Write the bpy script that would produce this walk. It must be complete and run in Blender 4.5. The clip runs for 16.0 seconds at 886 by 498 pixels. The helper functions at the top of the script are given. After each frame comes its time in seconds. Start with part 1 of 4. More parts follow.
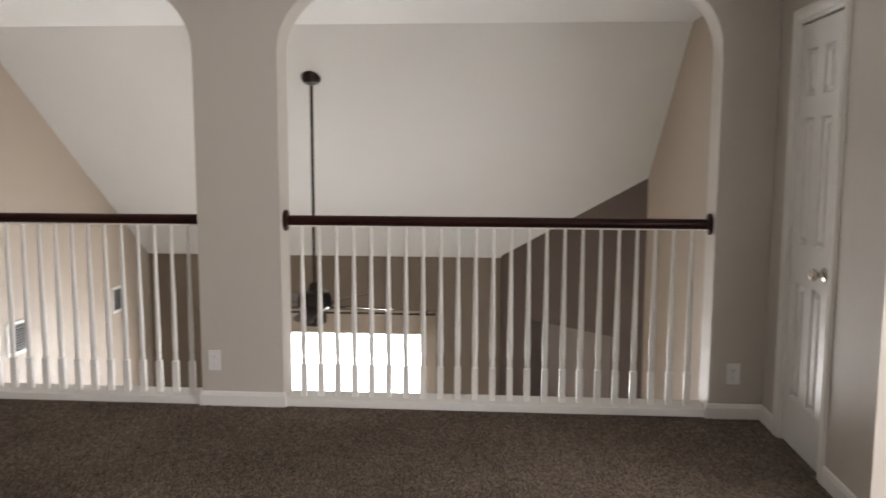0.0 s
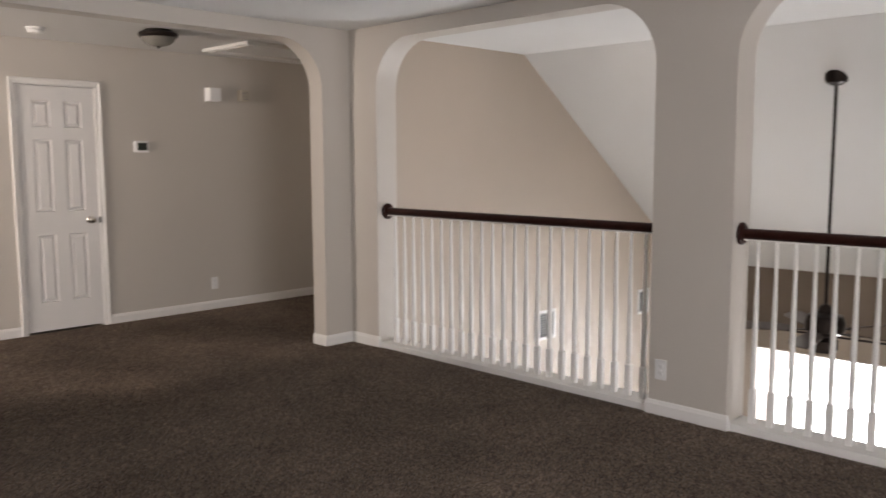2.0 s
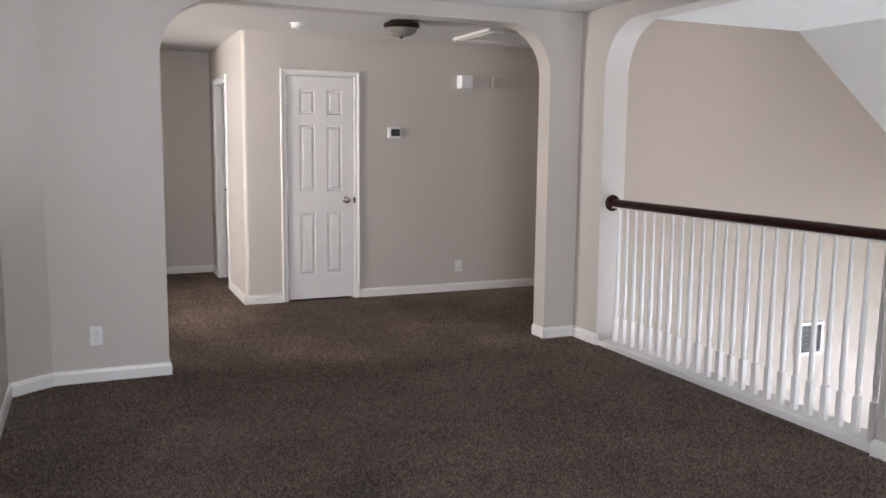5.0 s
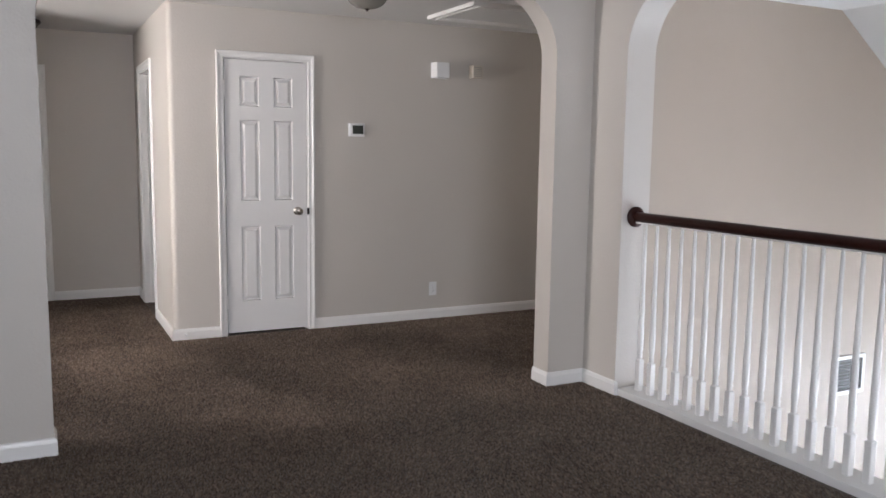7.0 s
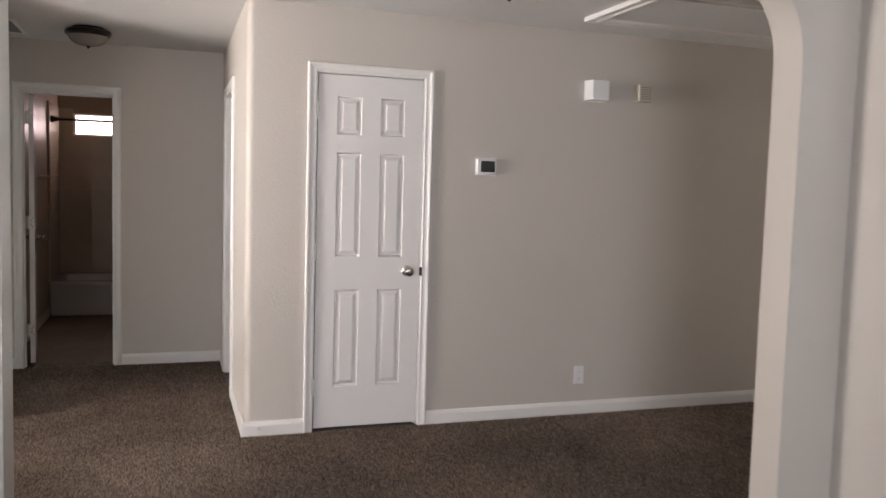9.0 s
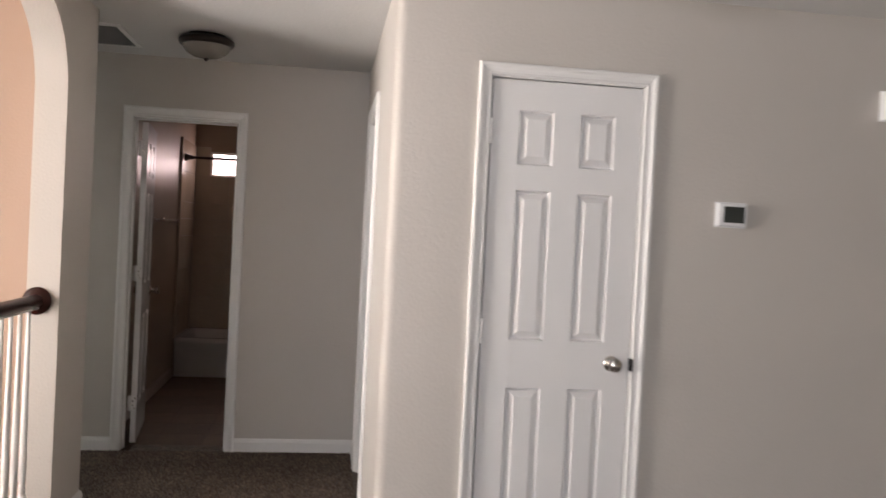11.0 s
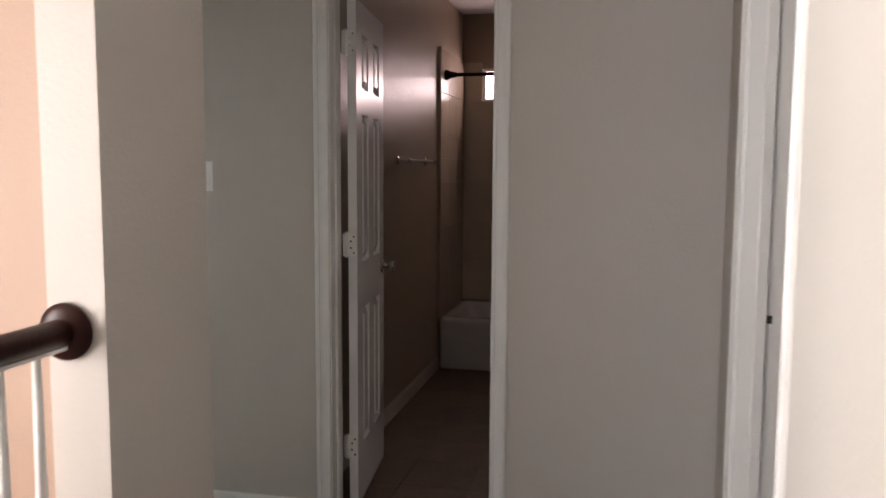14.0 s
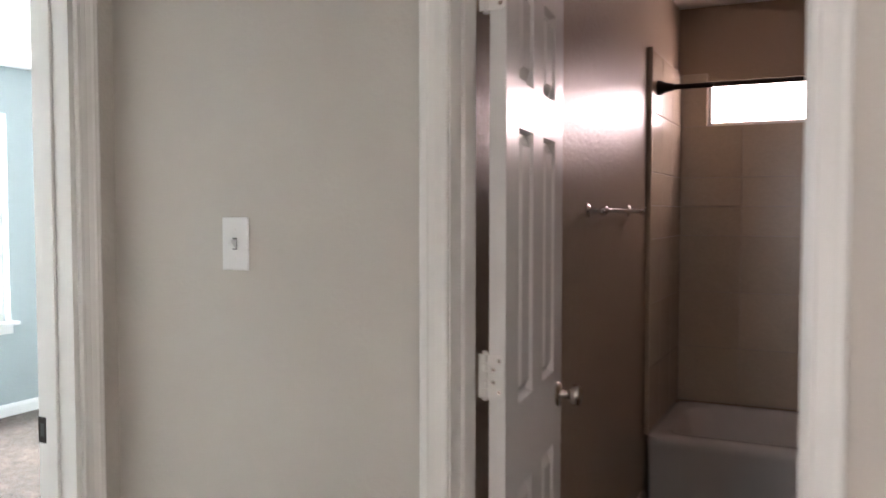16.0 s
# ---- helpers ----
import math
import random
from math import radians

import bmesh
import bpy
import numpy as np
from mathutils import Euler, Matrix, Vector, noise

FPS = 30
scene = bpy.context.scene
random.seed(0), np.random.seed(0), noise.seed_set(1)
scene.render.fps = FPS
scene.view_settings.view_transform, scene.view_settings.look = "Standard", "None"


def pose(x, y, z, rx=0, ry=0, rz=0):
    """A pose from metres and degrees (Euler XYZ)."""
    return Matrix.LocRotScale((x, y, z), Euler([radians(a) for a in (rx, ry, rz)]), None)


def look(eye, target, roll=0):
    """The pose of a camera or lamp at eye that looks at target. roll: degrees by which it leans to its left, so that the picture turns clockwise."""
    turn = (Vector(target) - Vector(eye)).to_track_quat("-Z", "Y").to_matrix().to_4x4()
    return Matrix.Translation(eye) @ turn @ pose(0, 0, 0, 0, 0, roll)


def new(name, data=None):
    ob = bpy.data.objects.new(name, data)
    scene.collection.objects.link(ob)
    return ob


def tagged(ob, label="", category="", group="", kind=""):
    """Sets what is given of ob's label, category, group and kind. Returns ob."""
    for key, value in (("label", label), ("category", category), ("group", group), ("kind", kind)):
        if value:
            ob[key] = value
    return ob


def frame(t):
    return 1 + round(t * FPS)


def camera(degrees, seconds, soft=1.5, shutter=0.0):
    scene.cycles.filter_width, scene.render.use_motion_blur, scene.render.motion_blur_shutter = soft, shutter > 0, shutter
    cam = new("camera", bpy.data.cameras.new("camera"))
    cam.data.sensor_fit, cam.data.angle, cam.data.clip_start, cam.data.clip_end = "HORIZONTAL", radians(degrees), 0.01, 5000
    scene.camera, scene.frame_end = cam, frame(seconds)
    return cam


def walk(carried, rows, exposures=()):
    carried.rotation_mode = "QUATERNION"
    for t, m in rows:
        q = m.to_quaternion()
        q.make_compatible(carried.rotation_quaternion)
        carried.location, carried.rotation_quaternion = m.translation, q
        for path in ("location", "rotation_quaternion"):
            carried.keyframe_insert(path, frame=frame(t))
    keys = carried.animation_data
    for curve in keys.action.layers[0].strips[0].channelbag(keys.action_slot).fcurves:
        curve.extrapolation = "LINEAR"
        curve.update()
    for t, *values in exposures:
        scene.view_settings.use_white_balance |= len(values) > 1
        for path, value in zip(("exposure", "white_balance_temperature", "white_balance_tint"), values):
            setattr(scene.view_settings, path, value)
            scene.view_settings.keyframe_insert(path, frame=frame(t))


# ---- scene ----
cam = camera(57.1, 16.0, shutter=0.5)
PATH = [
    (0, (-0.12, 0.133, 1.429), (-0.265, 2.114, 1.192), 0.2),
    (0.5, (0.074, 0.219, 1.419), (-0.356, 2.157, 1.179), 0.8),
    (1, (0.258, 0.299, 1.431), (-0.559, 2.111, 1.212), 0.2),
    (1.5, (0.408, 0.386, 1.43), (-0.772, 1.987, 1.226), -0.4),
    (2, (0.543, 0.465, 1.439), (-0.853, 1.88, 1.22), -0.2),
    (2.5, (0.591, 0.587, 1.43), (-0.936, 1.859, 1.207), -0.2),
    (3, (0.633, 0.756, 1.429), (-1.002, 1.888, 1.215), 0.0),
    (3.5, (0.779, 0.903, 1.434), (-0.96, 1.866, 1.213), 0.2),
    (4, (0.902, 1.007, 1.445), (-0.903, 1.831, 1.194), 0.8),
    (4.5, (0.892, 1.062, 1.452), (-0.932, 1.842, 1.197), 0.6),
    (7, (-0.447, 1.498, 1.415), (-2.219, 2.393, 1.173), 0.8),
    (7.5, (-0.803, 1.628, 1.405), (-2.61, 2.452, 1.17), 1.1),
    (8, (-1.163, 1.784, 1.431), (-3.013, 2.511, 1.218), 2.1),
    (10.3, (-2.886, 2.107, 1.403), (-4.813, 2.636, 1.318), 0.8),
    (10.5, (-3.02, 2.126, 1.396), (-4.959, 2.609, 1.316), 1.3),
    (11, (-3.371, 2.144, 1.42), (-5.35, 2.432, 1.385), 2.9),
    (11.5, (-3.731, 2.134, 1.407), (-5.719, 2.35, 1.364), 2.6),
    (12, (-4.075, 2.14, 1.391), (-6.071, 2.225, 1.292), 2.8),
    (12.5, (-4.444, 2.166, 1.39), (-6.434, 2.057, 1.219), 2.2),
    (13, (-4.884, 2.118, 1.38), (-6.862, 1.908, 1.174), 0.4),
    (13.5, (-5.264, 2.067, 1.368), (-7.231, 1.762, 1.171), 0.3),
    (14, (-5.654, 2.038, 1.386), (-7.598, 1.61, 1.187), 0.3),
    (14.5, (-6.069, 1.936, 1.392), (-8.004, 1.465, 1.217), -0.3),
    (15, (-6.452, 1.85, 1.37), (-8.364, 1.281, 1.22), 0.5),
    (15.5, (-6.824, 1.759, 1.399), (-8.68, 1.024, 1.283), 0.4),
    (16, (-7.165, 1.621, 1.415), (-8.964, 0.752, 1.326), -0.0),
]
EXPOSURES = [(0.0, -0.10, 7650, 18), (0.5, -0.04, 7350, 18), (1.0, 0.04, 7300, 19), (1.5, -0.06, 7500, 20), (2.5, -0.42, 7250, 20), (3.0, -0.46, 6900, 19),
             (3.5, -0.06, 6700, 18), (4.0, 0.08, 6600, 18), (4.5, 0.10, 6650, 18), (7.0, 0.02, 6450, 17), (8.2, 0.12, 6700, 18), (10.5, 0.14, 6850, 19), (11.5, 0.02, 6800, 18), (12.0, -0.02, 6750, 18),
             (13.0, 0.12, 6650, 17), (14.0, 0.34, 6750, 19), (14.5, 0.88, 6850, 20), (15.5, 1.50, 6600, 19), (16.0, 1.42, 6600, 18)]
walk(cam, [(t, look(eye, target, roll)) for t, eye, target, roll in PATH], EXPOSURES)


# ---- world and large lights ----
world = bpy.data.worlds.new("daylight")
scene.world = world
world.use_nodes = True
wn = world.node_tree.nodes
sky = wn.new("ShaderNodeTexSky")
sky.sky_type, sky.sun_disc = "NISHITA", False
sky.sun_elevation, sky.sun_rotation = radians(48), radians(200)
world.node_tree.links.new(sky.outputs[0], wn["Background"].inputs[0])
wn["Background"].inputs[1].default_value = 0.1
sun = new("sun", bpy.data.lights.new("sun", "SUN"))
sun.data.energy, sun.data.angle, sun.data.color = 2.5, radians(0.5), (1.0, 0.95, 0.88)
sun.matrix_world = look((0, -20, 22), (0, 0, 0))


def window_light(name, centre, target, width, height, watts, colour):
    """Daylight that enters through a window's opening."""
    lamp = new(name, bpy.data.lights.new(name, "AREA"))
    lamp.data.shape, lamp.data.size, lamp.data.size_y = "RECTANGLE", width, height
    lamp.data.energy, lamp.data.color = watts, colour
    lamp.matrix_world = look(centre, target)
    return lamp


window_light("bay_daylight", (-2.35, 10.32, -1.60), (-3.7, 0.32, 1.7), 2.4, 1.5, 78, (0.77, 0.90, 1.0)).data.spread = radians(105)
# Added fill for the room below, set in an invented window out of view.
window_light("lower_fill_light", (1.40, 6.5, -1.60), (-8.0, 6.5, 0.2), 1.7, 1.3, 60, (0.82, 0.92, 1.0))
window_light("stair_daylight", (-5.50, -1.06, 1.30), (-6.1, 5, 1.55), 0.8, 1.9, 82, (1.0, 0.98, 0.93)).data.spread = radians(125)
window_light("loft_daylight", (2.85, -3.06, 1.45), (0.0, 5, 1.45), 1.1, 1.4, 46, (0.80, 0.89, 1.0))
window_light("east_daylight", (3.62, 0.9, 1.45), (-5, 0.9, 1.45), 2.4, 1.4, 218, (0.87, 0.94, 1.0))
window_light("bath_daylight", (-11.98, 1.37, 2.015), (0, 1.37, 2.015), 0.80, 0.24, 3.1, (1.0, 0.74, 0.72))
window_light("bedroom_daylight", (-10.05, -3.66, 1.38), (-10.05, 5, 1.38), 1.5, 1.42, 94, (0.86, 0.97, 1.0))


# ---- materials ----
def mat(name, base, rough=0.5, metal=0.0, spread=0.06, scale=6.0, fine=0.0, fine_scale=200.0, relief=0.0,
        relief_scale=120.0, coat=0.0, spec=0.5, piece=0.0):
    """A procedural surface: base colour varied at two scales, and fine relief."""
    m = bpy.data.materials.new(name)
    m.use_nodes = True
    n, l = m.node_tree.nodes, m.node_tree.links
    b = n["Principled BSDF"]
    b.inputs["Roughness"].default_value, b.inputs["Metallic"].default_value = rough, metal
    b.inputs["Coat Weight"].default_value, b.inputs["Specular IOR Level"].default_value = coat, spec
    co = n.new("ShaderNodeTexCoord")
    a = n.new("ShaderNodeTexNoise")
    a.inputs["Scale"].default_value, a.inputs["Detail"].default_value = scale, 4
    l.new(co.outputs["Object"], a.inputs["Vector"])
    ramp = n.new("ShaderNodeMapRange")
    ramp.inputs["To Min"].default_value, ramp.inputs["To Max"].default_value = 1 - spread, 1 + spread
    l.new(a.outputs["Fac"], ramp.inputs["Value"])
    last = ramp.outputs[0]
    if fine:
        f = n.new("ShaderNodeTexNoise")
        f.inputs["Scale"].default_value, f.inputs["Detail"].default_value = fine_scale, 2
        l.new(co.outputs["Object"], f.inputs["Vector"])
        fr = n.new("ShaderNodeMapRange")
        fr.inputs["From Min"].default_value, fr.inputs["From Max"].default_value = 0.3, 0.7
        fr.inputs["To Min"].default_value, fr.inputs["To Max"].default_value = 1 - fine, 1 + fine
        l.new(f.outputs["Fac"], fr.inputs["Value"])
        mul = n.new("ShaderNodeMath")
        mul.operation = "MULTIPLY"
        l.new(last, mul.inputs[0]), l.new(fr.outputs[0], mul.inputs[1])
        last = mul.outputs[0]
    if piece:
        info, pr, pm = n.new("ShaderNodeObjectInfo"), n.new("ShaderNodeMapRange"), n.new("ShaderNodeMath")
        pr.inputs["To Min"].default_value, pr.inputs["To Max"].default_value = 1 - piece, 1 + piece
        pm.operation = "MULTIPLY"
        l.new(info.outputs["Random"], pr.inputs["Value"]), l.new(last, pm.inputs[0]), l.new(pr.outputs[0], pm.inputs[1])
        last = pm.outputs[0]
    mix = n.new("ShaderNodeVectorMath")
    mix.operation = "SCALE"
    mix.inputs[0].default_value = base
    l.new(last, mix.inputs["Scale"])
    l.new(mix.outputs[0], b.inputs["Base Color"])
    if relief:
        r = n.new("ShaderNodeTexNoise")
        r.inputs["Scale"].default_value, r.inputs["Detail"].default_value = relief_scale, 3
        l.new(co.outputs["Object"], r.inputs["Vector"])
        bump = n.new("ShaderNodeBump")
        bump.inputs["Strength"].default_value, bump.inputs["Distance"].default_value = 1.0, relief
        l.new(r.outputs["Fac"], bump.inputs["Height"])
        l.new(bump.outputs[0], b.inputs["Normal"])
    return m


paint = mat("greige wall paint", (0.56, 0.522, 0.478), 0.52, spread=0.03, scale=1.5, relief=0.0013, relief_scale=75)
tan_paint = mat("tan wall paint", (0.435, 0.365, 0.300), 0.55, spread=0.03, scale=1.5, relief=0.0009, relief_scale=90)
stair_paint = mat("peach stairwell paint", (0.46, 0.318, 0.238), 0.55, spread=0.03, scale=1.5, relief=0.0009, relief_scale=90)
accent = mat("dark taupe accent paint", (0.122, 0.090, 0.079), 0.6, spread=0.04, scale=1.5, relief=0.0009, relief_scale=90)
bath_paint = mat("satin bathroom paint", (0.32, 0.25, 0.182), 0.36, spec=0.38, spread=0.04, scale=2, relief=0.0022, relief_scale=60)
# Tan paint darkened to brown: the backlit far wall's shade is in its colour.
shaded_tan_paint = mat("shaded tan wall paint", (0.175, 0.132, 0.100), 0.6, spread=0.04, scale=1.5, relief=0.0009, relief_scale=90)
ceiling_paint = mat("ceiling paint", (0.71, 0.71, 0.70), 0.75, spread=0.03, scale=1.2, relief=0.002, relief_scale=60)
white = mat("white trim enamel", (0.80, 0.79, 0.77), 0.30, spread=0.02, scale=3, relief=0.0002, relief_scale=14)
door_white = mat("white door enamel", (0.78, 0.77, 0.76), 0.27, spread=0.02, scale=2, relief=0.0002, relief_scale=80)
rail_wood = mat("dark stained wood", (0.028, 0.007, 0.005), 0.34, spread=0.35, scale=14, fine=0.25, fine_scale=90, spec=0.22)
bronze = mat("oil rubbed bronze", (0.028, 0.020, 0.017), 0.35, metal=0.7, spread=0.2, scale=20)
nickel = mat("satin nickel", (0.62, 0.58, 0.53), 0.25, metal=1.0, spread=0.05, scale=30)
chrome = mat("chrome", (0.80, 0.80, 0.80), 0.12, metal=1.0, spread=0.03, scale=30)
plastic = mat("white plastic", (0.80, 0.80, 0.80), 0.35, spread=0.02, scale=8)
dark = mat("dark plastic", (0.03, 0.03, 0.03), 0.4, spread=0.1, scale=20)
screen = mat("grey display", (0.045, 0.05, 0.045), 0.2, spread=0.05, scale=10)
louvre = mat("grey vent slats", (0.22, 0.225, 0.23), 0.5, spread=0.05, scale=8)
frosted = mat("frosted glass bowl", (0.24, 0.225, 0.20), 0.25, spread=0.08, scale=9)
steel = mat("painted vent steel", (0.82, 0.82, 0.81), 0.4, spread=0.03, scale=8)
tub_white = mat("white tub enamel", (0.68, 0.67, 0.66), 0.15, spread=0.02, scale=4)
tile_mat = mat("beige wall tile", (0.50, 0.425, 0.33), 0.22, piece=0.05, spread=0.05, scale=3, fine=0.04, fine_scale=60)
grout = mat("pale grout", (0.47, 0.41, 0.355), 0.8, spread=0.06, scale=30)
dark_grout = mat("brown grout", (0.10, 0.075, 0.055), 0.8, spread=0.1, scale=30)
vinyl = mat("brown vinyl floor", (0.125, 0.085, 0.050), 0.55, spec=0.3, piece=0.12, spread=0.3, scale=5, fine=0.15, fine_scale=40)
blade_mat = mat("dark fan blade", (0.05, 0.03, 0.025), 0.30, spread=0.25, scale=10, coat=0.12, spec=0.35)
lower_carpet = mat("lower floor carpet", (0.44, 0.43, 0.41), 0.95, spread=0.1, scale=4)


def carpet_material():
    """Cut-pile carpet: mottled brown-grey tufts, with brushed patches."""
    m = bpy.data.materials.new("brown carpet")
    m.use_nodes = True
    n, l = m.node_tree.nodes, m.node_tree.links
    b = n["Principled BSDF"]
    b.inputs["Roughness"].default_value, b.inputs["Specular IOR Level"].default_value = 1.0, 0.1
    b.inputs["Sheen Weight"].default_value, b.inputs["Sheen Roughness"].default_value = 0.25, 0.5
    co = n.new("ShaderNodeTexCoord")
    fine = n.new("ShaderNodeTexNoise")
    fine.inputs["Scale"].default_value, fine.inputs["Detail"].default_value = 75, 6
    big = n.new("ShaderNodeTexNoise")
    big.inputs["Scale"].default_value, big.inputs["Detail"].default_value = 2.2, 5
    fine.inputs["Roughness"].default_value = 0.72
    mid = n.new("ShaderNodeTexNoise")
    mid.inputs["Scale"].default_value, mid.inputs["Detail"].default_value = 16, 4
    tuft = n.new("ShaderNodeTexVoronoi")
    tuft.inputs["Scale"].default_value = 170
    for x in (fine, mid, big, tuft):
        l.new(co.outputs["Object"], x.inputs["Vector"])
    ramp = n.new("ShaderNodeValToRGB")
    ramp.color_ramp.elements[0].position, ramp.color_ramp.elements[0].color = 0.38, (0.014, 0.010, 0.008, 1)
    ramp.color_ramp.elements[1].position, ramp.color_ramp.elements[1].color = 0.64, (0.255, 0.190, 0.148, 1)
    blend = n.new("ShaderNodeMix")
    blend.inputs["Factor"].default_value = 0.30
    l.new(fine.outputs["Fac"], blend.inputs["A"]), l.new(mid.outputs["Fac"], blend.inputs["B"])
    l.new(blend.outputs["Result"], ramp.inputs[0])
    rng = n.new("ShaderNodeMapRange")
    rng.inputs["From Min"].default_value, rng.inputs["From Max"].default_value = 0.35, 0.65
    rng.inputs["To Min"].default_value, rng.inputs["To Max"].default_value = 0.82, 1.16
    l.new(big.outputs["Fac"], rng.inputs["Value"])
    mul = n.new("ShaderNodeVectorMath")
    mul.operation = "SCALE"
    l.new(ramp.outputs[0], mul.inputs[0]), l.new(rng.outputs[0], mul.inputs["Scale"])
    l.new(mul.outputs[0], b.inputs["Base Color"])
    add = n.new("ShaderNodeMath")
    add.operation = "ADD"
    l.new(fine.outputs["Fac"], add.inputs[0]), l.new(tuft.outputs["Distance"], add.inputs[1])
    bump = n.new("ShaderNodeBump")
    bump.inputs["Strength"].default_value, bump.inputs["Distance"].default_value = 1.0, 0.010
    l.new(add.outputs[0], bump.inputs["Height"])
    l.new(bump.outputs[0], b.inputs["Normal"])
    return m


carpet = carpet_material()


def pile_material():
    """Single tufts of the carpet, each a little lighter or darker."""
    m = bpy.data.materials.new("carpet tufts")
    m.use_nodes = True
    n, l = m.node_tree.nodes, m.node_tree.links
    b = n["Principled BSDF"]
    b.inputs["Roughness"].default_value, b.inputs["Specular IOR Level"].default_value = 1.0, 0.1
    geo, co = n.new("ShaderNodeNewGeometry"), n.new("ShaderNodeTexCoord")
    ramp = n.new("ShaderNodeValToRGB")
    ramp.color_ramp.elements[0].position, ramp.color_ramp.elements[0].color = 0.0, (0.095, 0.072, 0.058, 1)
    ramp.color_ramp.elements[1].position, ramp.color_ramp.elements[1].color = 1.0, (0.32, 0.25, 0.20, 1)
    middle = ramp.color_ramp.elements.new(0.6)
    middle.color = (0.185, 0.142, 0.114, 1)
    l.new(geo.outputs["Random Per Island"], ramp.inputs[0])
    big = n.new("ShaderNodeTexNoise")
    big.inputs["Scale"].default_value, big.inputs["Detail"].default_value = 2.6, 5
    l.new(co.outputs["Object"], big.inputs["Vector"])
    rng = n.new("ShaderNodeMapRange")
    rng.inputs["From Min"].default_value, rng.inputs["From Max"].default_value = 0.35, 0.65
    rng.inputs["To Min"].default_value, rng.inputs["To Max"].default_value = 0.86, 1.13
    l.new(big.outputs["Fac"], rng.inputs["Value"])
    mul = n.new("ShaderNodeVectorMath")
    mul.operation = "SCALE"
    l.new(ramp.outputs[0], mul.inputs[0]), l.new(rng.outputs[0], mul.inputs["Scale"])
    l.new(mul.outputs[0], b.inputs["Base Color"])
    return m


tufts = pile_material()


def glass_material():
    m = bpy.data.materials.new("window glass")
    m.use_nodes = True
    b = m.node_tree.nodes["Principled BSDF"]
    b.inputs["Transmission Weight"].default_value, b.inputs["Roughness"].default_value, b.inputs["IOR"].default_value = 1.0, 0.02, 1.02
    return m


glass = glass_material()


# ---- mesh helpers ----
def part(name, bm, material, parent=None, label="", smooth=False):
    me = bpy.data.meshes.new(name)
    bmesh.ops.recalc_face_normals(bm, faces=bm.faces)
    for f in bm.faces:
        f.smooth = smooth
    bm.to_mesh(me)
    bm.free()
    me.materials.append(material)
    if smooth:
        me.set_sharp_from_angle(angle=radians(38))
    ob = new(name, me)
    if parent:
        ob.parent = parent
    if label:
        tagged(ob, label)
    return ob


def empty(name, m=None):
    ob = new(name)
    ob.empty_display_size = 0.1
    if m is not None:
        ob.matrix_world = m
    return ob


def structure(ob, label):
    return tagged(ob, label, kind="structure")


def box(bm, x0, x1, y0, y1, z0, z1, bevel=0.0):
    v = [bm.verts.new((x, y, z)) for z in (z0, z1) for x, y in ((x0, y0), (x1, y0), (x1, y1), (x0, y1))]
    faces = [bm.faces.new([v[i] for i in q]) for q in
             ((0, 3, 2, 1), (4, 5, 6, 7), (0, 1, 5, 4), (1, 2, 6, 5), (2, 3, 7, 6), (3, 0, 4, 7))]
    if bevel:
        bmesh.ops.bevel(bm, geom=list({e for f in faces for e in f.edges}), offset=bevel, segments=2, affect="EDGES", profile=0.5)
    return bm


def solid(*boxes, bevel=0.0):
    bm = bmesh.new()
    for b in boxes:
        box(bm, *b, bevel=bevel)
    return bm


def prism(points, to3, depth):
    """A flat outline (u, w) pushed out by depth; to3 turns (u, w, d) into a place."""
    bm = bmesh.new()
    a = [bm.verts.new(to3(u, w, 0.0)) for u, w in points]
    b = [bm.verts.new(to3(u, w, depth)) for u, w in points]
    bm.faces.new(a), bm.faces.new(b[::-1])
    for i in range(len(points)):
        j = (i + 1) % len(points)
        bm.faces.new((a[i], a[j], b[j], b[i]))
    return bm


def lathe(bm, rings, axis="Z", at=(0, 0, 0), sides=20):
    """A turned shape: rings of (radius, height) along an axis."""
    turn = {"Z": Matrix.Identity(3), "X": Matrix(((0, 0, 1), (0, 1, 0), (-1, 0, 0))), "Y": Matrix(((1, 0, 0), (0, 0, 1), (0, -1, 0)))}[axis]
    rows = []
    for r, h in rings:
        rows.append([bm.verts.new(Vector(at) + turn @ Vector((r * math.cos(6.28319 * k / sides), r * math.sin(6.28319 * k / sides), h)))
                     for k in range(sides)])
    for p, q in zip(rows, rows[1:]):
        for k in range(sides):
            bm.faces.new((p[k], p[(k + 1) % sides], q[(k + 1) % sides], q[k]))
    bm.faces.new(rows[0]), bm.faces.new(rows[-1])
    return bm


def sweep(bm, path, profile, side):
    """A moulding: profile (out, up) carried along a path of places in a plane, mitred; side(d) is the outward way for a run d, and up the other."""
    rows = []
    for i, p in enumerate(path):
        p = Vector(p)
        ds = [(Vector(path[i]) - Vector(path[i - 1])).normalized()] if i else []
        ds += [(Vector(path[i + 1]) - p).normalized()] if i + 1 < len(path) else []
        outs = [side(d) for d in ds]
        out = outs[0][0] if len(outs) == 1 else (outs[0][0] + outs[1][0]) / (1 + outs[0][0].dot(outs[1][0]))
        rows.append([bm.verts.new(p + out * o + outs[0][1] * u) for o, u in profile])
    k = len(profile)
    for a, b in zip(rows, rows[1:]):
        for j in range(k):
            bm.faces.new((a[j], a[(j + 1) % k], b[(j + 1) % k], b[j]))
    bm.faces.new(rows[0]), bm.faces.new(rows[-1])
    return bm


BASE_PROFILE = ((0, 0), (0.014, 0), (0.014, 0.062), (0.011, 0.070), (0.009, 0.078), (0.004, 0.085), (0, 0.085))


